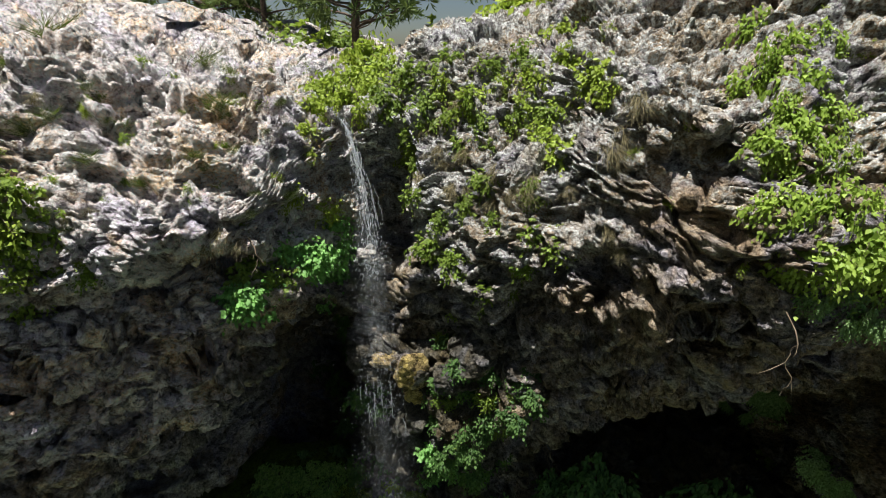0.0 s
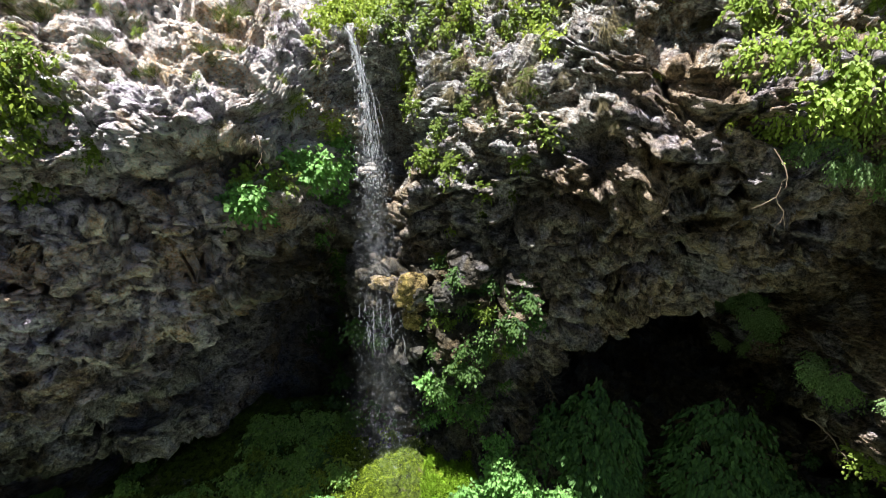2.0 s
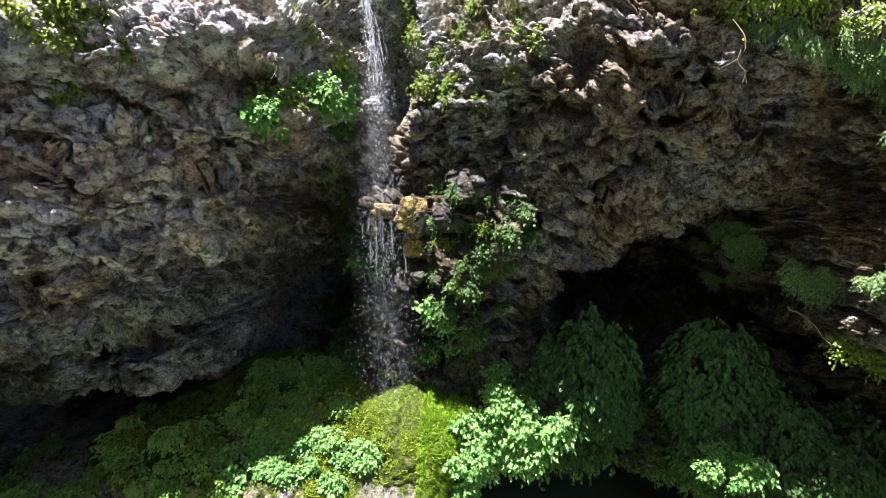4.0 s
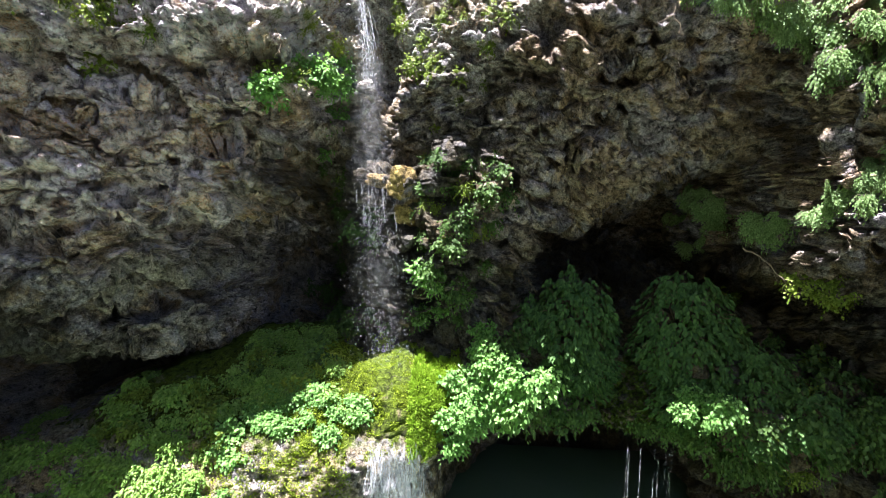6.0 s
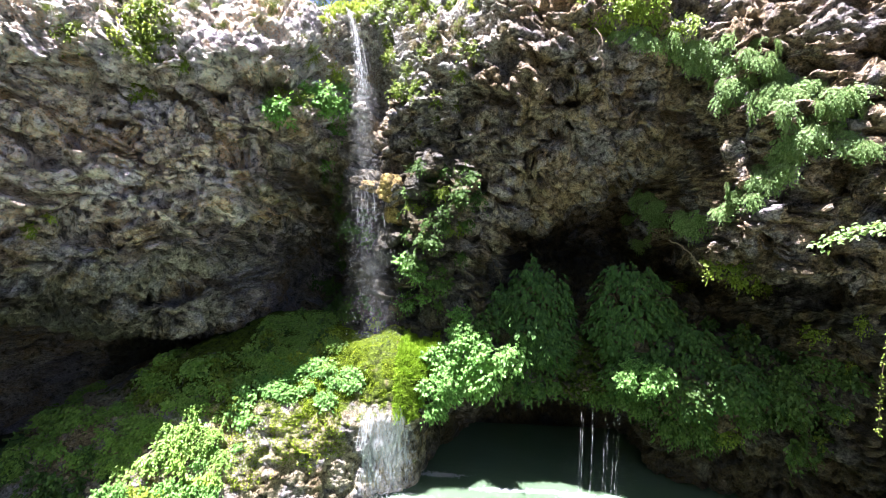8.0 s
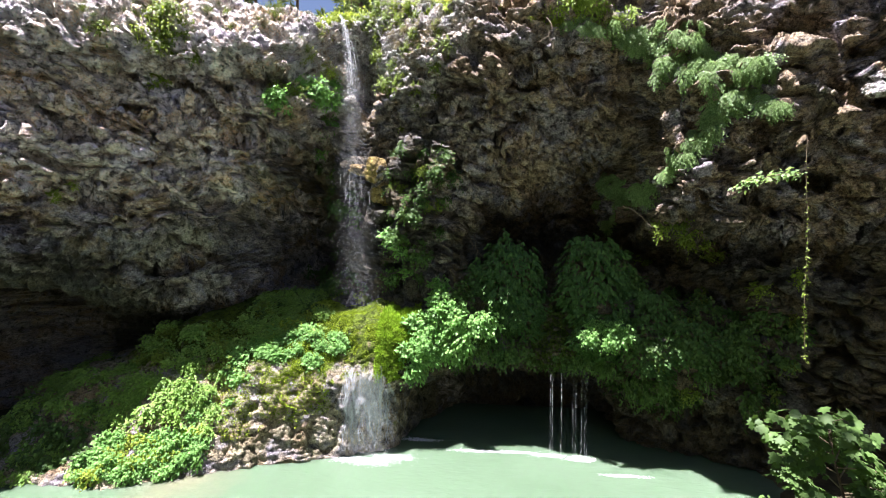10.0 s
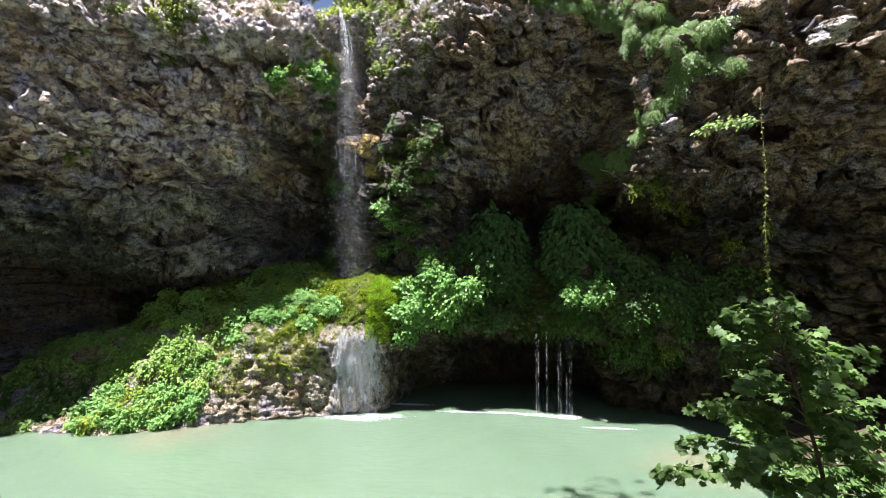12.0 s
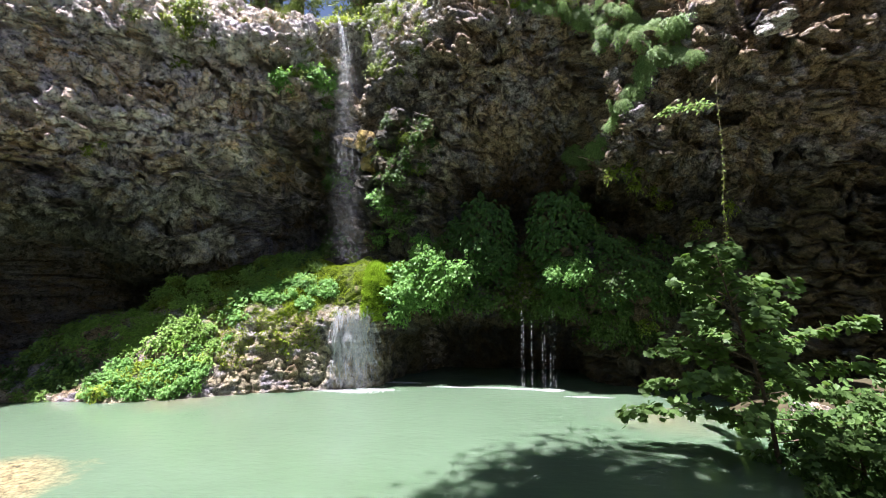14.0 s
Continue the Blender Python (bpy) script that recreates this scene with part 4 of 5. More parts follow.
# hanging over the right of the grotto
for path, n, s0, s1 in ((((4.4, 12.35), (5.3, 12.0), (6.1, 11.75), (6.6, 11.6)), 22, 0.3, 0.5), (((6.2, 11.7), (6.9, 11.6), (7.5, 11.3), (7.9, 11.0), (8.4, 10.7)), 44, 0.3, 0.5),
                        (((6.7, 11.1), (7.3, 10.8), (7.9, 10.5), (8.5, 10.3), (9.0, 10.2)), 44, 0.3, 0.5), (((7.3, 10.4), (7.9, 10.0), (8.4, 9.8), (8.9, 9.6)), 32, 0.3, 0.5),
                        (((8.1, 9.7), (7.8, 9.3), (7.5, 8.9), (7.1, 8.6)), 34, 0.3, 0.48), (((6.6, 8.7), (6.5, 8.3), (6.8, 8.1), (7.0, 7.8), (6.5, 7.7)), 40, 0.35, 0.55), (((7.2, 8.4), (7.0, 8.0), (6.8, 7.4), (6.6, 7.0)), 14, 0.3, 0.45)):
    for k in range(n):
        u = (k + PICK.rand()) / n * (len(path) - 1)
        x, z = (np.interp(u, range(len(path)), [q[j] for q in path]) for j in (0, 1))
        plant("ivy", x + PICK.normal(0, 0.1), z + PICK.normal(0, 0.14), PICK.uniform(s0, s1), out=0.15)
bed("shrub", ((7.6, 6.8, 0.6), (8.0, 6.5, 0.6), (7.2, 6.9, 0.6), (8.6, 6.4, 0.5), (9.2, 6.0, 0.6), (9.0, 4.9, 0.6), (9.8, 5.2, 0.6), (10.4, 5.6, 0.5), (8.8, 10.4, 0.4)))
# shelf under the cave
for x, y, z, w, d, h in ((3.15, 9.0, 5.2, 2.1, 1.7, 2.9), (3.5, 8.9, 4.2, 1.6, 1.4, 1.6), (2.2, 9.2, 5.0, 1.4, 1.3, 1.8), (2.6, 9.1, 3.6, 1.5, 1.3, 1.6), (5.75, 8.6, 5.2, 2.1, 1.6, 3.0), (6.4, 8.5, 4.6, 1.8, 1.5, 2.2), (6.0, 8.4, 3.7, 1.9, 1.5, 1.9), (7.3, 8.1, 4.2, 1.5, 1.3, 1.8), (7.3, 7.9, 3.2, 1.6, 1.3, 1.4), (8.2, 7.6, 3.6, 1.6, 1.2, 1.5)):
    copy_thing(LIBRARY["dome"][PICK.randint(2)], pose(x, y + 0.85, z - 0.1, 0, 0, PICK.uniform(-12, 12)) @ Matrix.Diagonal((w, d, h, 1)))
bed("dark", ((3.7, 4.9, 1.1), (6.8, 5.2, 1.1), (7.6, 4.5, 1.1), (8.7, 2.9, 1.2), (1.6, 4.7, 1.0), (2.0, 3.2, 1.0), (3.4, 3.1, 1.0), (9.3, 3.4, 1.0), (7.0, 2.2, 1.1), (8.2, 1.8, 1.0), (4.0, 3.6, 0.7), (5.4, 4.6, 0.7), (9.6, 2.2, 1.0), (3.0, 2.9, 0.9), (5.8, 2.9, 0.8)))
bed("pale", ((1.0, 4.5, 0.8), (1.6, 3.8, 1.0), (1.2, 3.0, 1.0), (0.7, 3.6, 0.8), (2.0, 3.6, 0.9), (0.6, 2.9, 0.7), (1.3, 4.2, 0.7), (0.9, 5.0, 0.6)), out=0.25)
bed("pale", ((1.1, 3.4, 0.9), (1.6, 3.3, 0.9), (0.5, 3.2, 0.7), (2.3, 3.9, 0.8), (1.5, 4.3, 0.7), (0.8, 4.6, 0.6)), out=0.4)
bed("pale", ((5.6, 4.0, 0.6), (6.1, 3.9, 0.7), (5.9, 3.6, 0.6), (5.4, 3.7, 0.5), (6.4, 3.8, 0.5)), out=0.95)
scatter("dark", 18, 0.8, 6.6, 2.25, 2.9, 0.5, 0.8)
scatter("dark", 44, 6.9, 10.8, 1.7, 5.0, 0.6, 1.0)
scatter("shrub", 10, 7.2, 11.0, 2.0, 6.0, 0.4, 0.7)
# the mound and the slope beside it
bed("pale", ((0.2, 3.9, 0.7), (0.4, 3.4, 0.8), (0.5, 2.8, 0.8), (0.0, 3.1, 0.6), (0.9, 4.2, 0.9), (1.4, 4.3, 0.9), (0.2, 2.4, 0.7)), out=0.2)
bed("yellow", ((-3.6, 3.5, 0.6), (-4.4, 3.3, 0.6), (-4.9, 2.2, 0.5), (-7.3, 0.7, 0.6), (-5.9, 0.8, 0.5)))
bed("yellow", ((-2.7, 4.3, 0.7), (-3.3, 3.9, 0.8), (-3.8, 3.6, 0.8), (-4.3, 3.5, 0.8), (-3.0, 4.1, 0.6), (-1.9, 4.4, 0.55)))
bed("pale", ((-5.0, 2.9, 0.7), (-5.1, 2.5, 0.8), (-4.9, 2.2, 0.6), (-5.0, 1.6, 0.5), (-6.0, 1.3, 0.5), (-5.7, 1.6, 0.4), (-4.8, 3.2, 0.5)))
bed("slope", ((-5.6, 2.3, 0.6), (-6.7, 1.9, 0.6), (-6.1, 2.1, 0.6)))
scatter("yellow", 12, -8.6, -5.6, 0.2, 1.0, 0.5, 0.75, out=0.12)
scatter("pale", 30, -8.4, -5.3, 0.15, 0.95, 0.45, 0.7, out=0.12)
carpet("pale", 18, -4.8, -2.0, 8.2, 8.9, 0.4, 0.6)
carpet("slope", 100, -11.4, -6.0, 6.6, 9.6, 0.6, 0.95)
carpet("slope", 34, -6.0, -4.4, 8.4, 10.6, 0.6, 0.9)
carpet("slope", 12, -4.4, -3.0, 9.4, 10.8, 0.5, 0.8)
carpet("shrub", 18, -8.5, -4.8, 7.8, 9.4, 0.5, 0.8)
carpet("slope", 20, -4.8, -2.8, 8.7, 9.6, 0.5, 0.75)
carpet("pale", 12, -4.8, -2.6, 8.0, 8.6, 0.4, 0.6)
scatter("slope", 14, -10.5, -8.2, 0.1, 0.8, 0.5, 0.7)
carpet("slope", 26, -8.4, -5.2, 6.7, 7.5, 0.4, 0.6)
carpet("pale", 12, -8.2, -5.4, 5.5, 6.2, 0.4, 0.6)
scatter("dark", 20, -5.5, -3.2, 3.6, 5.2, 0.5, 0.8)
scatter("dark", 22, -12.0, -8.0, 0.2, 1.6, 0.6, 1.0)
bed("yellow", ((-9.3, 7.6, 0.5), (-9.0, 7.9, 0.35)))

# ---- moss on the mound ----
def moss_blades(name, pos, nor, size, mat, label, r, slim=1.0):
    top = tagged(new(name), label, "moss", kind="stuff")
    way = unit(nor * 0.7 + np.array((0, -0.1, 0.1)) + r.normal(0, 0.45, pos.shape))
    v, f = leaves_mesh(pos - nor * 0.02, way, unit(r.normal(0, 1, pos.shape)), size * (0.5 + r.rand(len(pos))), (SMALL[0] * np.array((slim, 1, 1)), SMALL[1]))
    mesh_object("moss_cover", v, f, mat, top)


def mound_moss(name, n, x0, x1, z0, z1, size, mat, label, seed, slim=1.0):
    """Moss over the mound's own surface, thinning out along a ragged edge."""
    r = np.random.RandomState(seed)
    g = mound_grid
    du, dv = g[1:, :-1] - g[:-1, :-1], g[:-1, 1:] - g[:-1, :-1]
    cross = np.cross(du, dv)
    area = np.linalg.norm(cross, axis=2)
    c = g[:-1, :-1]
    area = area * ((c[..., 0] > x0) & (c[..., 0] < x1) & (c[..., 2] > z0) & (c[..., 2] < z1) & (c[..., 1] < 10.2))
    k = r.choice(area.size, n, p=area.ravel() / area.sum())
    pos = c.reshape(-1, 3)[k] + r.rand(n, 1) * du.reshape(-1, 3)[k] + r.rand(n, 1) * dv.reshape(-1, 3)[k]
    nor = unit(cross.reshape(-1, 3)[k])
    nor = np.where(nor[:, 1:2] > 0.3, -nor, nor)
    keep = vnoise(pos * 1.9, seed) + 0.5 * vnoise(pos * 5, seed + 1) > -0.35 + np.maximum(0.0, z0 + 0.6 - pos[:, 2]) * 1.1
    moss_blades(name, pos[keep], nor[keep], size, mat, label, r, slim)


def moss(name, n, x0, x1, z0, z1, size, mat, label, seed):
    r = np.random.RandomState(seed)
    found = [anchor(r.uniform(x0, x1), r.uniform(z0, z1)) for _ in range(n)]
    moss_blades(name, np.array([tuple(p) for p, k in found]), np.array([tuple(k) for p, k in found]), size, mat, label, r)


mound_moss("moss", 110000, -4.0, 0.7, 2.15, 4.6, 0.04, MOSS, "bright yellow-green moss carpeting the top of the mound", 51)
mound_moss("moss", 26000, -0.9, 0.7, 2.2, 4.6, 0.12, MOSS_SOFT, "tall soft green moss beside the falling water", 54, 0.22)
mound_moss("moss", 20000, -6.2, -2.2, 0.7, 2.5, 0.045, MOSS, "olive moss patches on the side of the mound", 52)
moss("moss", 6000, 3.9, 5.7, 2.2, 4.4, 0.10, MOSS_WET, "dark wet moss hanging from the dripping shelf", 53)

# ---- sycamore saplings ----
def sapling(base, lean, reach, limbs_n, seed, label):
    """Tiers of nearly level limbs, each with large lobed leaves held flat along both sides."""
    r = np.random.RandomState(seed)
    top = tagged(new("sycamore_sapling"), label, "tree")
    top.matrix_basis = pose(*base)
    s = np.linspace(0, 1, 9)[:, None]
    trunk = np.array(lean) * s + np.array((0.10, 0.05, 0)) * np.sin(s * 5)
    v, f = tube(trunk, np.linspace(0.045, 0.008, 9), 7)
    mesh_object("trunk", v, f, BARK, top)
    pos, way, up, limbs = [], [], [], []
    for k in range(limbs_n):
        u = 0.10 + 0.90 * k / (limbs_n - 1)
        q = np.array([np.interp(u, s[:, 0], trunk[:, c]) for c in range(3)])
        a = k * 2.4 + r.normal(0, 0.35)
        ln = reach * max(1.0 - u, 0.0) ** 0.75 * (0.45 + 0.65 * r.rand()) + 0.25
        d = np.array((math.cos(a), math.sin(a), 0.20 + 0.4 * u + r.normal(0, 0.14)))
        w = np.linspace(0, 1, 7)[:, None]
        path = q + d * ln * w + np.array((0, 0, -0.28 * ln)) * w ** 2
        limbs.append(tube(path, np.linspace(0.012, 0.003, 7), 4))
        for side in range(int(12 + ln * 58)):
            j = 0.22 + 0.83 * r.rand()
            c0 = np.array([np.interp(min(j, 1), w[:, 0], path[:, c]) for c in range(3)])
            turn = a + (1 if side % 2 else -1) * r.uniform(0.3, 1.5)
            out = np.array((math.cos(turn), math.sin(turn), 0))
            pos.append(c0 + out * 0.08 * r.rand() + np.array((0, 0, r.normal(0, 0.07))))
            way.append(out + np.array((0, 0, -0.25 - 0.35 * r.rand())))
            up.append(unit(np.array((0, -0.45, 1)) + r.normal(0, 0.45, 3)))
    v, f = joined(limbs)
    tagged(mesh_object("branchwork", v, f, STEM, top), kind="stuff")
    v, f = leaves_mesh(np.array(pos), np.array(way), np.array(up), 0.08 + 0.11 * r.rand(len(pos)), LOBED)
    mesh_object("crown", v, f, LEAF_SYCAMORE, top)
    return top


sapling((8.6, 2.5, 0.0), (-1.05, -0.55, 3.8), 2.5, 40, 21, "young sycamore with large lobed green leaves on the bank")
sapling((9.2, 1.5, -0.1), (0.05, -0.1, 0.95), 0.9, 14, 22, "low sycamore shoot with lobed green leaves at the pool's edge")


def shade_tree(base, seed):
    """Tall unseen tree added on the near bank, crown leaning out to shade the pool."""
    r = np.random.RandomState(seed)
    top = tagged(new("sycamore_tree"), "unseen tall leafy sycamore added on the near bank, leaning over to shade the pool", "tree")
    top.matrix_basis = pose(*base)
    s = np.linspace(0, 1, 9)[:, None]
    trunk = np.array((3.7, 8.8, 24.8)) * s + np.array((0.4, 0.2, 0)) * np.sin(s * 4)
    v, f = tube(trunk, np.linspace(0.28, 0.08, 9), 9)
    mesh_object("trunk", v, f, BARK, top)
    limbs, pos, way, up = [], [], [], []
    for k in range(170):
        q = np.array([np.interp(0.84 + 0.18 * r.rand(), s[:, 0], trunk[:, c]) for c in range(3)])
        d = unit(r.normal(0, 1, 3) * (1, 1, 0.3) + np.array((0, 0, 0.2)))
        w = np.linspace(0, 1, 6)[:, None]
        path = q + d * (1.0 + 3.8 * r.rand()) * w
        limbs.append(tube(path, np.linspace(0.06, 0.012, 6), 5))
        for _ in range(140):
            c0 = np.array([np.interp(0.3 + 0.7 * r.rand(), w[:, 0], path[:, c]) for c in range(3)])
            pos.append(c0 + r.normal(0, 0.45, 3))
            way.append(r.normal(0, 1, 3) * (1, 1, 0.3))
            up.append(unit(np.array((0, 0, 1)) + r.normal(0, 0.3, 3)))
    v, f = joined(limbs)
    mesh_object("branchwork", v, f, BARK, top)
    v, f = leaves_mesh(np.array(pos), np.array(way), np.array(up), 0.22 + 0.14 * r.rand(len(pos)), SMALL)
    mesh_object("crown", v, f, LEAF, top)
    return top


shade_tree((-1.9, -12.0, 0.6), 61)


# ---- falling water ----
def water_white(name, cover):
    m, nd, ln, b = material(name, 0.25, 0.5)
    b.inputs["Base Color"].default_value = (0.85, 0.88, 0.92, 1)
    t = nd.new("ShaderNodeBsdfTransparent")
    mx = nd.new("ShaderNodeMixShader")
    mx.inputs[0].default_value = cover
    ln.new(t.outputs[0], mx.inputs[1])
    ln.new(b.outputs[0], mx.inputs[2])
    ln.new(mx.outputs[0], nd["Material Output"].inputs[0])
    return m


FALLING = water_white("foaming_water", 0.34)
FALLING_THIN = water_white("falling_water", 0.26)
DROP = (np.array([(0, 0, -0.5), (0.5, 0, 0.1), (0, 0.5, 0.1), (-0.5, 0, 0.1), (0, -0.5, 0.1), (0, 0, 0.5)]),
        [(0, 2, 1), (0, 3, 2), (0, 4, 3), (0, 1, 4), (5, 1, 2), (5, 2, 3), (5, 3, 4), (5, 4, 1)])


def drops(centres, widths, lengths):
    tv, tf = DROP
    v = centres[:, None, :] + tv[None] * np.stack([widths, widths, lengths], 1)[:, None, :]
    faces = [tuple(j + i * 6 for j in f) for i in range(len(centres)) for f in tf]
    return v.reshape(-1, 3), faces


fall = tagged(new("waterfall"), "thin waterfall breaking into drops over a mossy ledge", "waterfall")
rw = np.random.RandomState(31)


def stream(name, n, top, bottom, spread_top, spread_bottom, w, l, power=0.5):
    s = rw.rand(n) ** 0.9
    a, b = np.array(top), np.array(bottom)
    c = a + (b - a) * np.stack([s ** power, s ** power, s], 1)
    sp = spread_top + (spread_bottom - spread_top) * s
    c[:, 0] += rw.normal(0, 1, n) * sp
    c[:, 1] += rw.normal(0, 1, n) * sp * 0.6
    v, f = drops(c, w * (0.4 + 1.2 * rw.rand(n) ** 2), l * (0.3 + 1.4 * rw.rand(n)))
    return tagged(mesh_object(name, v, f, FALLING if "cascade" in name else FALLING_THIN, fall), kind="stuff")


def strands(name, paths, width):
    """Thin ropes of water along the given paths."""
    pieces = [tube(p, width * (0.4 + rw.rand()) * np.concatenate([[0.3], 0.6 + 0.8 * rw.rand(len(p) - 2), [0.25]]), 4) for p in paths]
    v, f = joined(pieces)
    return tagged(mesh_object(name, v, f, FALLING if "cascade" in name else FALLING_THIN, fall), kind="stuff")


def free_fall(n, top, bottom, spread_top, spread_bottom, power=0.5):
    out = []
    for _ in range(n):
        g, h = rw.normal(0, 1), rw.normal(0, 0.6)
        s0 = rw.rand() * 0.75
        s = np.linspace(s0, min(1.0, s0 + 0.12 + 0.3 * rw.rand()), 7)
        a, b = np.array(top), np.array(bottom)
        c = a + (b - a) * np.stack([s ** power, s ** power, s], 1)
        sp = spread_top + (spread_bottom - spread_top) * s
        c[:, 0] += g * sp + 0.012 * rw.normal(0, 1, 7)
        c[:, 1] += h * sp
        out.append(c)
    return out


def over_rock(n, x0, x1, z_top):
    """Paths that run down the face of the mound."""
    out = []
    for _ in range(n):
        x = rw.uniform(x0, x1)
        drift = rw.normal(0.05, 0.14)
        za = z_top - abs(rw.normal(0, 0.35)) - (1.0 * rw.rand() if rw.rand() < 0.5 else 0)
        zs = np.linspace(za, max(za - 0.5 - 1.8 * rw.rand(), 0.0), 9)
        pts = []
        for k, z in enumerate(zs):
            p, _ = anchor(x + drift * (za - z) + 0.02 * rw.normal(), max(z, 0.02))
            pts.append((p.x, p.y - 0.03 - 0.05 * rw.rand(), z))
        out.append(np.array(pts))
    return out


strands("upper_stream", free_fall(40, (-2.6, 9.8, 14.0), (-2.0, 9.6, 11.6), 0.03, 0.10), 0.007)
stream("upper_spray", 1300, (-2.6, 9.8, 14.0), (-1.98, 9.5, 11.0), 0.03, 0.16, 0.012, 0.045)
stream("middle_spray", 3000, (-2.08, 9.6, 11.9), (-1.92, 9.4, 8.8), 0.14, 0.26, 0.0075, 0.03)
stream("lower_spray", 3400, (-1.92, 9.3, 8.8), (-1.55, 9.0, 4.2), 0.26, 0.36, 0.0075, 0.03, 1.0)
strands("ledge_water", [p + np.array((0, -0.05, 0)) for p in free_fall(18, (-1.95, 9.3, 8.9), (-1.85, 9.2, 7.4), 0.2, 0.26, 1.0)], 0.007)
strands("cascade", over_rock(240, -1.75, -0.5, 2.7), 0.0055)
stream("cascade_spray", 2600, (-1.15, 8.0, 2.5), (-0.95, 7.85, 0.02), 0.26, 0.40, 0.007, 0.035)
drip = tagged(new("dripping_spring"), "thin threads of water dripping from the shelf into the pool", "waterfall")
for x, y in ((4.36, 8.7), (4.43, 8.75), (4.68, 8.7), (5.03, 8.75), (5.1, 8.7), (5.28, 8.75), (5.37, 8.75), (5.44, 8.8)):
    n = 38
    z = rw.rand(n) * 2.5
    c = np.stack([x + rw.normal(0, 0.008, n), y + rw.normal(0, 0.008, n), z], 1)
    v, f = drops(c, 0.003 + 0.0045 * rw.rand(n), 0.07 + 0.12 * rw.rand(n))
    tagged(mesh_object("water_thread", v, f, FALLING_THIN, drip), kind="stuff")


# ---- foam where the water lands ----
def foam(name, places, n, size, label, seed):
    r = np.random.RandomState(seed)
    top = tagged(new(name), label, "foam", kind="stuff")
    k = r.randint(len(places), size=n)
    c = np.array([places[i][:2] for i in k]) + r.normal(0, 1, (n, 2)) * np.array([places[i][2:] for i in k])
    c = np.concatenate([c, np.full((n, 1), 0.004)], 1)
    w = size * (0.4 + r.rand(n))
    v, f = drops(c, w, w * 0.35)
    mesh_object("foam_bubbles", v, f, FALLING, top)
    return top


foam("foam", [(-1.4, 7.8, 0.3, 0.10), (-0.9, 7.75, 0.35, 0.12), (-0.3, 8.1, 0.3, 0.1), (0.3, 9.4, 0.3, 0.06)], 2600, 0.04, "white foam at the foot of the cascade", 71)
foam("foam", [(5.3, 8.65, 0.14, 0.10), (5.2, 8.6, 0.2, 0.06), (4.4, 8.75, 0.25, 0.06), (3.4, 8.85, 0.35, 0.05), (2.2, 8.8, 0.4, 0.05), (6.3, 7.75, 0.28, 0.04)], 2200, 0.045, "white splashes under the dripping shelf", 72)


# ---- single growths and stones ----
def hanging_vine(x, y, z0, z1, seed):
    r = np.random.RandomState(seed)
    top = tagged(new("hanging_vine"), "thin vine with small green leaves hanging free", "vine")
    z = np.linspace(z0, z1, 24)
    path = np.stack([x + 0.03 * np.sin(z * 2.1), y + 0.02 * np.cos(z * 1.7), z], 1)
    v, f = tube(path, np.full(24, 0.007), 4)
    mesh_object("stem", v, f, STEM, top)
    n = 150
    u = r.rand(n) ** 0.45
    pos = np.stack([np.interp(u, np.linspace(0, 1, 24), path[:, c]) for c in range(3)], 1) + r.normal(0, 0.018, (n, 3))
    way = unit(np.stack([r.normal(0, 1, n), r.normal(-0.3, 0.6, n), r.normal(-0.5, 0.4, n)], 1))
    v, f = leaves_mesh(pos, way, unit(r.normal(0, 0.4, (n, 3)) + np.array((0, -0.5, 1))), 0.04 + 0.035 * r.rand(n), OVAL)
    mesh_object("foliage", v, f, LEAF, top)


hanging_vine(9.23, 5.25, 8.7, 3.9, 81)


def leafy_branch(base, tip, seed, n=210):
    r = np.random.RandomState(seed)
    top = tagged(new("leafy_branch"), "slender leafy green branch reaching out from the rock", "branch")
    s = np.linspace(0, 1, 8)[:, None]
    a, c = np.array(base), np.array(tip)
    path = a + (c - a) * s + np.array((0, 0, 0.10)) * np.sin(s * 3.1)
    v, f = tube(path, np.linspace(0.014, 0.004, 8), 5)
    mesh_object("stem", v, f, STEM, top)
    u = 0.08 + 0.92 * r.rand(n)
    side = np.where(r.rand(n) < 0.5, 1, -1)
    pos = np.stack([np.interp(u, s[:, 0], path[:, k]) for k in range(3)], 1) + r.normal(0, 1, (n, 3)) * (0.05, 0.12, 0.06)
    way = unit((c - a)[None] * 0.5 + side[:, None] * np.array((0.1, -0.7, 0.0)) + r.normal(0, 0.4, (n, 3)) + np.array((0, 0, -0.3)))
    v, f = leaves_mesh(pos, way, unit(r.normal(0, 0.3, (n, 3)) + np.array((0, -0.2, 1))), 0.08 + 0.06 * r.rand(n), SMALL)
    mesh_object("foliage", v, f, LEAF_IVY, top)


leafy_branch((9.3, 5.5, 7.95), (7.75, 5.0, 7.6), 82)


def bare_root(points, width, label, seed):
    r = np.random.RandomState(seed)
    top = tagged(new("bare_root"), label, "root")
    pts = np.array(points, float)
    t = np.linspace(0, 1, 14)
    path = np.stack([np.interp(t, np.linspace(0, 1, len(pts)), pts[:, k]) for k in range(3)], 1) + r.normal(0, 0.018, (14, 3))
    v, f = tube(path, np.linspace(width, width * 0.35, 14), 5)
    mesh_object("stem", v, f, STEM, top)
    for k in (4, 7, 10):
        d = np.array((r.normal(0, 0.14), -0.05, -0.12 - 0.12 * r.rand()))
        v, f = tube(np.stack([path[k], path[k] + d * 0.5 + r.normal(0, 0.02, 3), path[k] + d]), (width * 0.5, width * 0.4, width * 0.15), 4)
        mesh_object("rootlet", v, f, STEM, top)


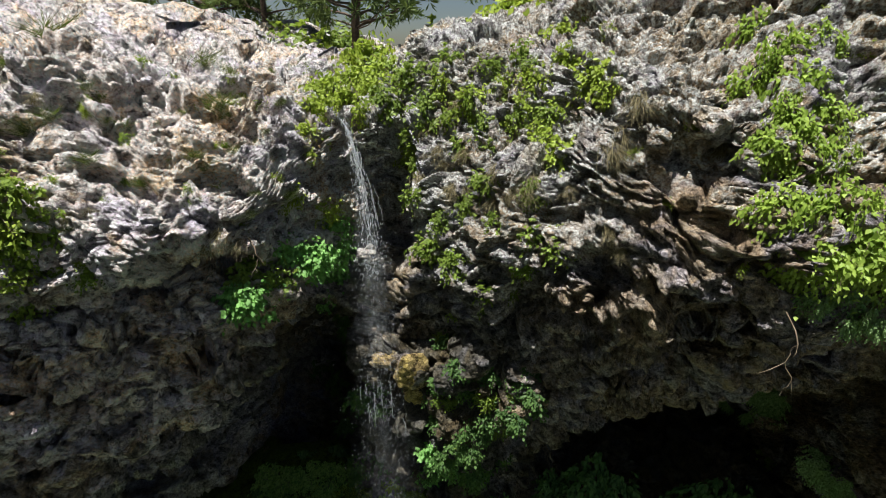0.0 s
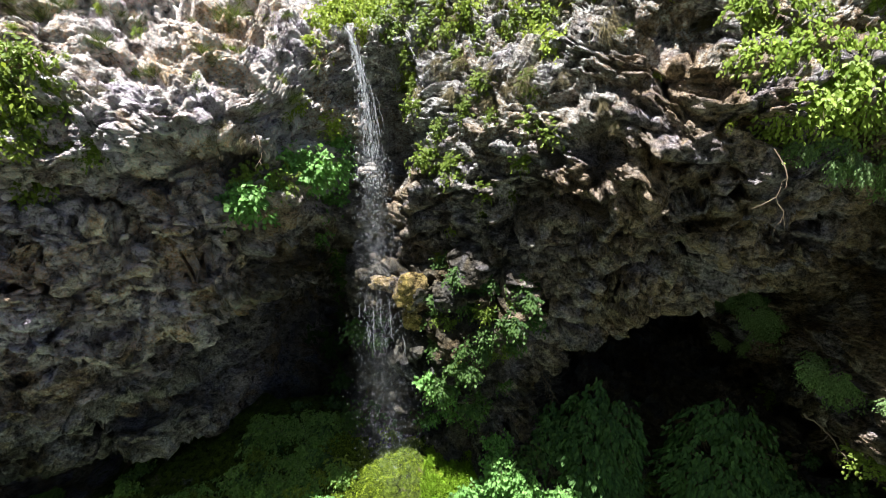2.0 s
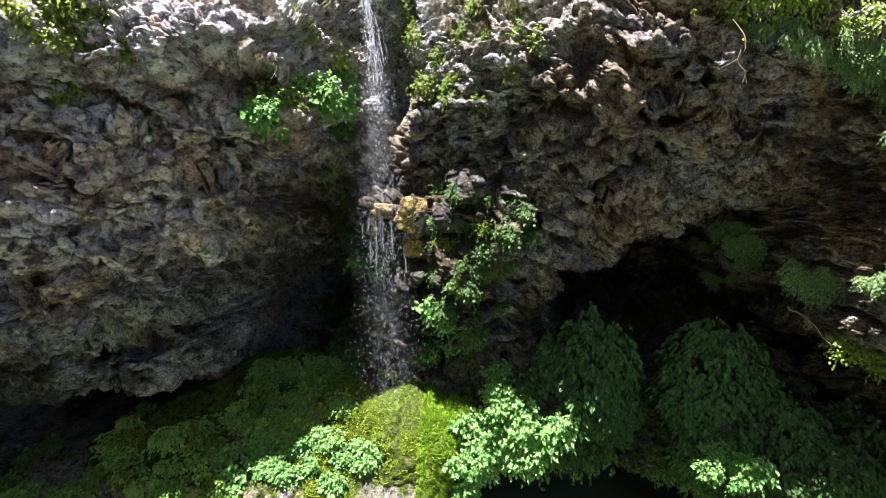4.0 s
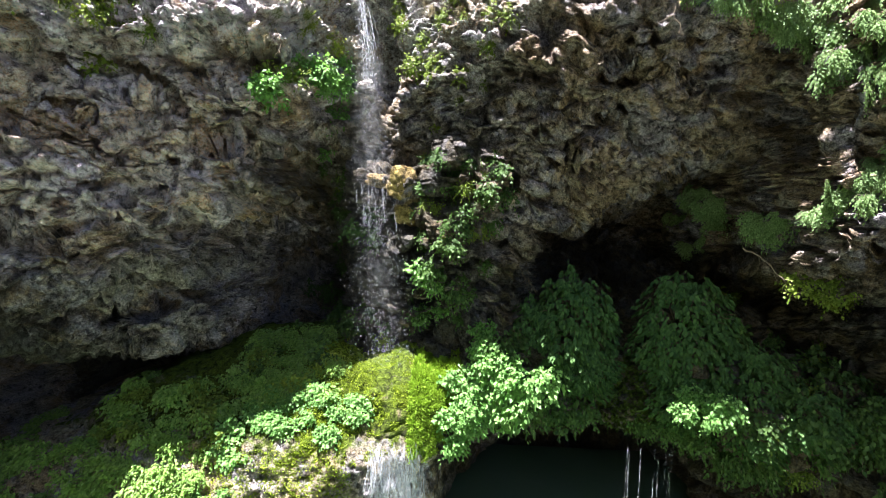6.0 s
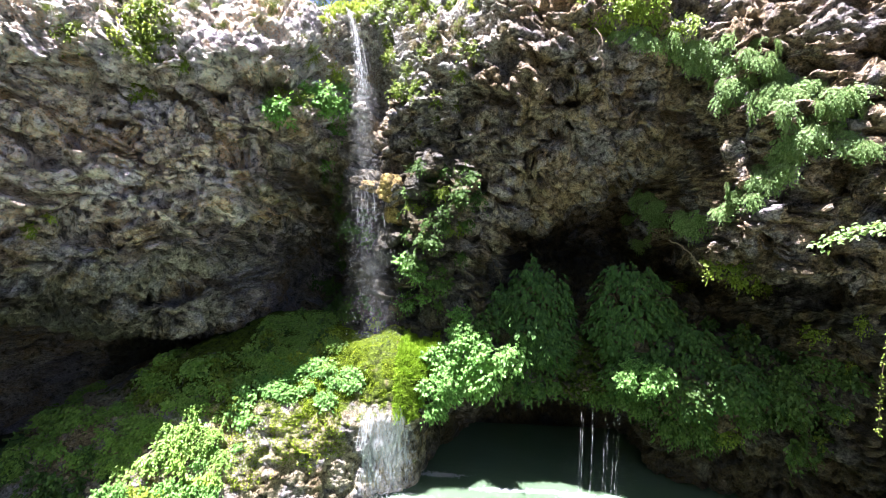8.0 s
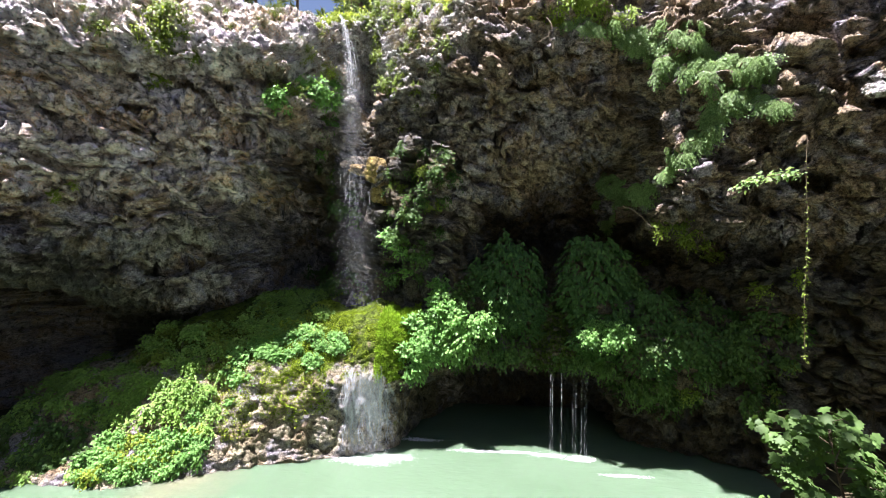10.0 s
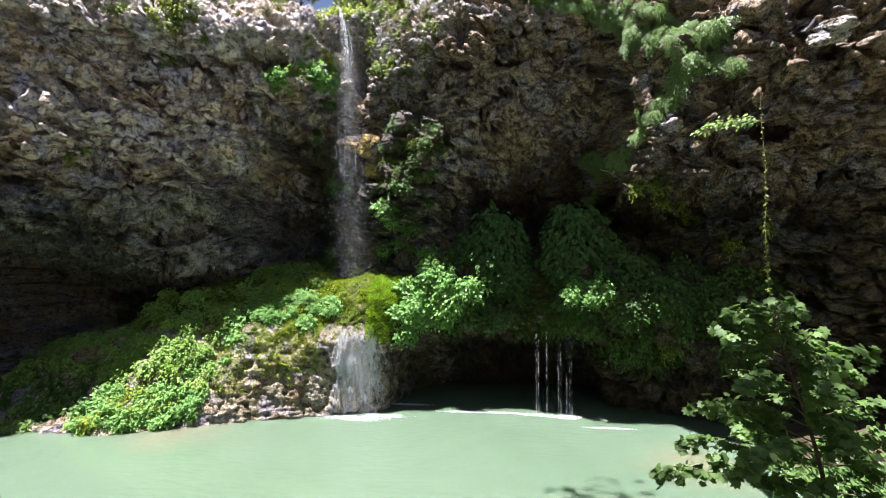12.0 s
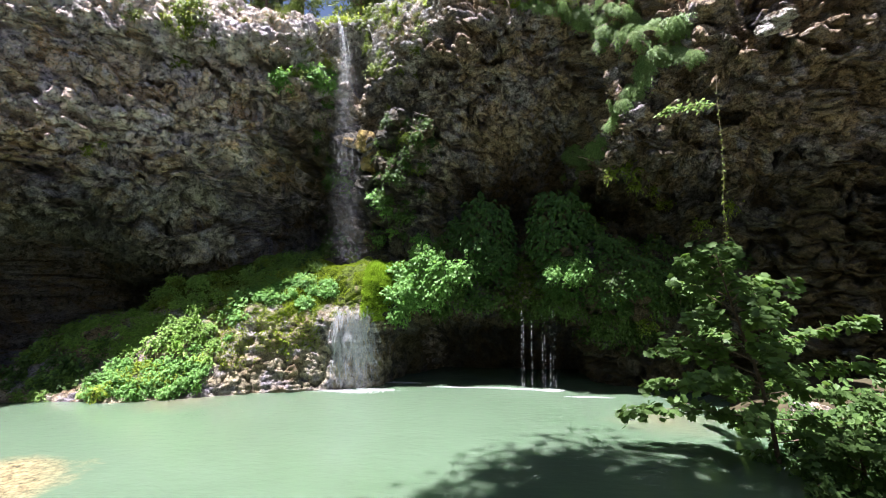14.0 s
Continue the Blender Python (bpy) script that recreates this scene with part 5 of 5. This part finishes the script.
PALE_ROOT = "pale crooked root hanging from the overhang"
bare_root(((3.9, 6.9, 12.2), (4.05, 6.7, 11.95), (3.95, 6.65, 11.7), (4.05, 6.6, 11.4), (3.97, 6.6, 11.15)), 0.012, PALE_ROOT, 83)
bare_root(((6.2, 8.0, 7.45), (6.55, 7.8, 7.25), (6.9, 7.6, 6.8)), 0.022, "bare grey twig sticking out beside the cave", 84)
bare_root(((-4.6, 8.5, 12.0), (-4.5, 8.35, 11.7), (-4.6, 8.3, 11.4)), 0.016, "thin dry roots under the rock cap", 85)
bare_root(((-3.9, 8.5, 12.1), (-3.75, 8.4, 11.8), (-3.8, 8.35, 11.5)), 0.016, "thin dry roots under the rock cap", 86)


TWIG = "dry grey twig beside the shrubs under the overhang"
for k, (x, z, dx, dz) in enumerate(((1.8, 6.6, 0.25, -0.6), (1.9, 6.4, 0.4, -0.5), (2.0, 6.7, 0.1, -0.8), (7.1, 5.6, -0.1, -0.9), (7.2, 5.3, -0.3, -0.7), (7.3, 5.0, 0.2, -0.8))):
    q, n = anchor(x, z)
    bare_root(((q.x, q.y, q.z), (q.x + dx * 0.4, q.y - 0.35, q.z + dz * 0.4), (q.x + dx, q.y - 0.45, q.z + dz)), 0.011, TWIG, 90 + k)


def boulder(name, place, size, turn, mat, label, seed):
    """A weathered block of stone with chipped, uneven faces."""
    bm = bmesh.new()
    bmesh.ops.create_icosphere(bm, subdivisions=4, radius=0.5)
    for v in bm.verts:
        p = v.co + Vector((seed * 3.1, 0, 0))
        c = max(abs(v.co.x), abs(v.co.y), abs(v.co.z))
        v.co *= (0.5 / c) * 0.45 + 0.55
        v.co *= 1 + 0.22 * noise.noise(p * 3) + 0.12 * noise.noise(p * 8) + 0.05 * noise.noise(p * 20)
    me = bpy.data.meshes.new(name)
    bm.to_mesh(me)
    bm.free()
    me.materials.append(mat)
    ob = new(name, me)
    ob.matrix_basis = pose(*place, *turn) @ Matrix.Diagonal((*size, 1))
    return tagged(ob, label, "rock")


PALE = rock_material("pale_lichened_stone", (0.25, 0.24, 0.20), (0.50, 0.48, 0.42), (0.62, 0.60, 0.54), -2, -1)
KNOB = rock_material("clean_pale_stone", (0.42, 0.40, 0.36), (0.72, 0.70, 0.65), (0.75, 0.74, 0.70), -2, -1)
for x, z, size, turn, mat, label, k in (
        (3.1, 14.35, (0.45, 0.5, 0.30), (20, 8, 30), PALE, "clean pale broken block lodged in the cliff", 2),
        (3.2, 14.65, (0.36, 0.4, 0.16), (10, -8, 10), PALE, "clean pale broken block lodged in the cliff", 3),
        (0.75, 13.4, (0.40, 0.3, 0.9), (0, 25, 0), PALE, "pale lime-crusted rib on the cliff", 5)):
    q, n = anchor(x, z)
    boulder("stone_block", (q.x, q.y - (0.2 if x > 10 else -0.05), q.z), size, turn, mat, label, k)
q, n = anchor(-7.25, 4.75)
boulder("stone_block", (q.x, q.y + 0.15, q.z), (0.8, 0.6, 0.9), (0, 12, 0), ROCK, "pale grey stone hanging under the buttress", 4)
OCHRE = rock_material("ochre_wet_stone", (0.18, 0.13, 0.035), (0.48, 0.36, 0.11), (0.4, 0.33, 0.12), 30, 40)
for x, z, size, sink, k in ((-1.25, 8.75, (0.7, 0.4, 0.8), 0.06, 11), (-1.1, 8.2, (0.7, 0.4, 1.0), 0.06, 12), (-1.8, 8.8, (0.8, 0.4, 0.35), 0.16, 13), (-0.95, 7.7, (0.5, 0.4, 0.6), 0.08, 14)):
    q, n = anchor(x, z)
    boulder("stone_block", (q.x, q.y + sink, q.z), size, (0, 8, 15), OCHRE, "wet ochre-yellow stone beside the falling water", k)
boulder("stone_block", (10.42, 4.6, 9.7), (0.44, 0.8, 0.26), (10, 5, 20), KNOB, "pale sunlit stone knob jutting from the wall", 1)
boulder("stone_block", (10.28, 4.65, 9.5), (0.24, 0.7, 0.3), (0, 15, 50), KNOB, "pale sunlit stone knob jutting from the wall", 6)
boulder("bank_boulder", (10.75, 4.95, 0.2), (0.8, 0.7, 0.7), (5, 8, 20), PALE, "pale boulder at the edge of the pool", 7)
boulder("bank_boulder", (11.9, 3.0, 0.3), (1.5, 1.6, 1.2), (0, -8, 70), ROCK, "dark mossy boulder on the bank", 8)
for x, y, z, s in ((9.3, 2.6, 0.2, 1.1), (10.2, 2.2, 0.4, 1.3), (10.9, 1.4, 0.5, 1.4), (9.6, 1.0, 0.2, 1.2), (11.5, 2.6, 0.6, 1.2), (9.0, 0.4, 0.1, 1.0), (9.6, 4.2, 0.1, 1.0), (10.2, 4.6, 0.3, 1.1), (11.2, 4.3, 0.5, 1.3), (12.2, 3.6, 0.7, 1.4), (12.4, 2.0, 0.7, 1.4), (11.8, 0.8, 0.6, 1.3), (10.6, 0.2, 0.4, 1.3), (10.0, 3.2, 0.3, 1.0), (13.0, 4.2, 0.8, 1.4), (9.4, 3.4, 0.1, 0.9), (9.0, 1.8, 0.1, 1.0), (8.6, 2.6, 0.0, 0.8), (8.4, 1.0, 0.0, 0.9), (11.4, 3.6, 0.6, 1.2), (10.0, 5.2, 0.1, 0.9), (9.4, 5.4, 0.0, 0.8), (9.0, -0.6, 0.1, 1.1), (9.8, -0.6, 0.3, 1.2), (8.6, -1.6, 0.0, 1.1), (11.6, 5.4, 0.5, 1.4), (12.4, 5.0, 0.6, 1.5), (12.9, 5.8, 0.6, 1.5), (13.6, 5.0, 0.8, 1.6), (10.9, 5.9, 0.2, 1.2), (13.2, 3.0, 0.8, 1.5)):
    copy_thing(LIBRARY["dark"][PICK.randint(3)], pose(x, y, z, 0, 0, PICK.uniform(-40, 40)) @ Matrix.Diagonal((s, s, s, 1)))

# ---- trees above the rim ----
def pine(seed, height):
    r = np.random.RandomState(seed)
    top = tagged(new("pine_tree"), "tall dark pine on the plateau above the cliff", "tree")
    s = np.linspace(0, 1, 10)[:, None]
    trunk = np.array((r.normal(0, 0.4), r.normal(0, 0.3), height)) * s + 0.12 * np.sin(s * 7 + r.rand() * 6) * np.array((1, 1, 0))
    v, f = tube(trunk, np.linspace(0.13, 0.04, 10), 8)
    mesh_object("trunk", v, f, BARK, top)
    limbs, pos, way, up = [], [], [], []
    for k in range(44):
        u = 0.10 + 0.88 * r.rand()
        q = np.array([np.interp(u, s[:, 0], trunk[:, c]) for c in range(3)])
        a = r.rand() * 6.283
        ln = (1.15 - u) * height * 0.28 * (0.6 + 0.6 * r.rand())
        w = np.linspace(0, 1, 6)[:, None]
        path = q + np.array((math.cos(a), math.sin(a), 0.15)) * ln * w + np.array((0, 0, 0.25 * ln)) * w ** 2 + 0.06 * np.sin(w * 9) * np.array((1, 0, 1))
        limbs.append(tube(path, np.linspace(0.045, 0.01, 6), 4))
        for _ in range(7):
            c0 = np.array([np.interp(0.35 + 0.65 * r.rand(), w[:, 0], path[:, c]) for c in range(3)]) + r.normal(0, 0.18, 3)
            for _ in range(22):
                d = unit(r.normal(0, 1, 3) + np.array((math.cos(a), math.sin(a), 0.5)) * 0.6)
                pos.append(c0 + d * 0.05)
                way.append(d)
                up.append(unit(r.normal(0, 1, 3)))
    v, f = joined(limbs)
    mesh_object("branchwork", v, f, BARK, top)
    v, f = leaves_mesh(np.array(pos), np.array(way), np.array(up), 0.28 + 0.16 * r.rand(len(pos)), (SMALL[0] * np.array((0.28, 1, 1)), SMALL[1]))
    mesh_object("crown", v, f, NEEDLE, top)
    return top


variants("pine", [pine(41, 11), pine(42, 9)])


def plateau_height(x, y):
    i, j = np.abs(px - x).argmin(), np.abs(py - y).argmin()
    return float(pz[i, j])


for x, y, s in ((-4.2, 17.5, 1.0), (-8.0, 19, 0.8), (-10.8, 20, 1.0), (-13, 22, 1.1), (-6.6, 26, 1.0), (0.5, 24, 1.0), (3.5, 21, 0.9), (6, 24, 1.1), (-16, 20, 1), (10, 22, 1.1)):
    copy_thing(LIBRARY["pine"][PICK.randint(2)], pose(x, y, plateau_height(x, y) - 0.1, 0, 0, PICK.uniform(0, 360)) @ Matrix.Diagonal((s, s, s, 1)))
for _ in range(16):
    x, y = PICK.uniform(-2.2, 3.5), PICK.uniform(12.6, 15.5)
    s = PICK.uniform(1.4, 2.4)
    copy_thing(LIBRARY["yellow"][PICK.randint(2)], pose(x, y, plateau_height(x, y) + 0.5, 0, 0, PICK.uniform(-60, 60)) @ Matrix.Diagonal((s, s, s, 1)))
for _ in range(24):
    x, y = PICK.uniform(-12, 5), PICK.uniform(16, 22)
    s = PICK.uniform(1.0, 2.4)
    copy_thing(LIBRARY["shrub"][PICK.randint(3)], pose(x, y, plateau_height(x, y) + 0.1, 0, 0, PICK.uniform(0, 360)) @ Matrix.Diagonal((s, s, s, 1)))

# ---- put the patterns away ----
for makers in LIBRARY.values():
    for proto in makers:
        for ob in (*proto.children_recursive, proto):
            bpy.data.objects.remove(ob)
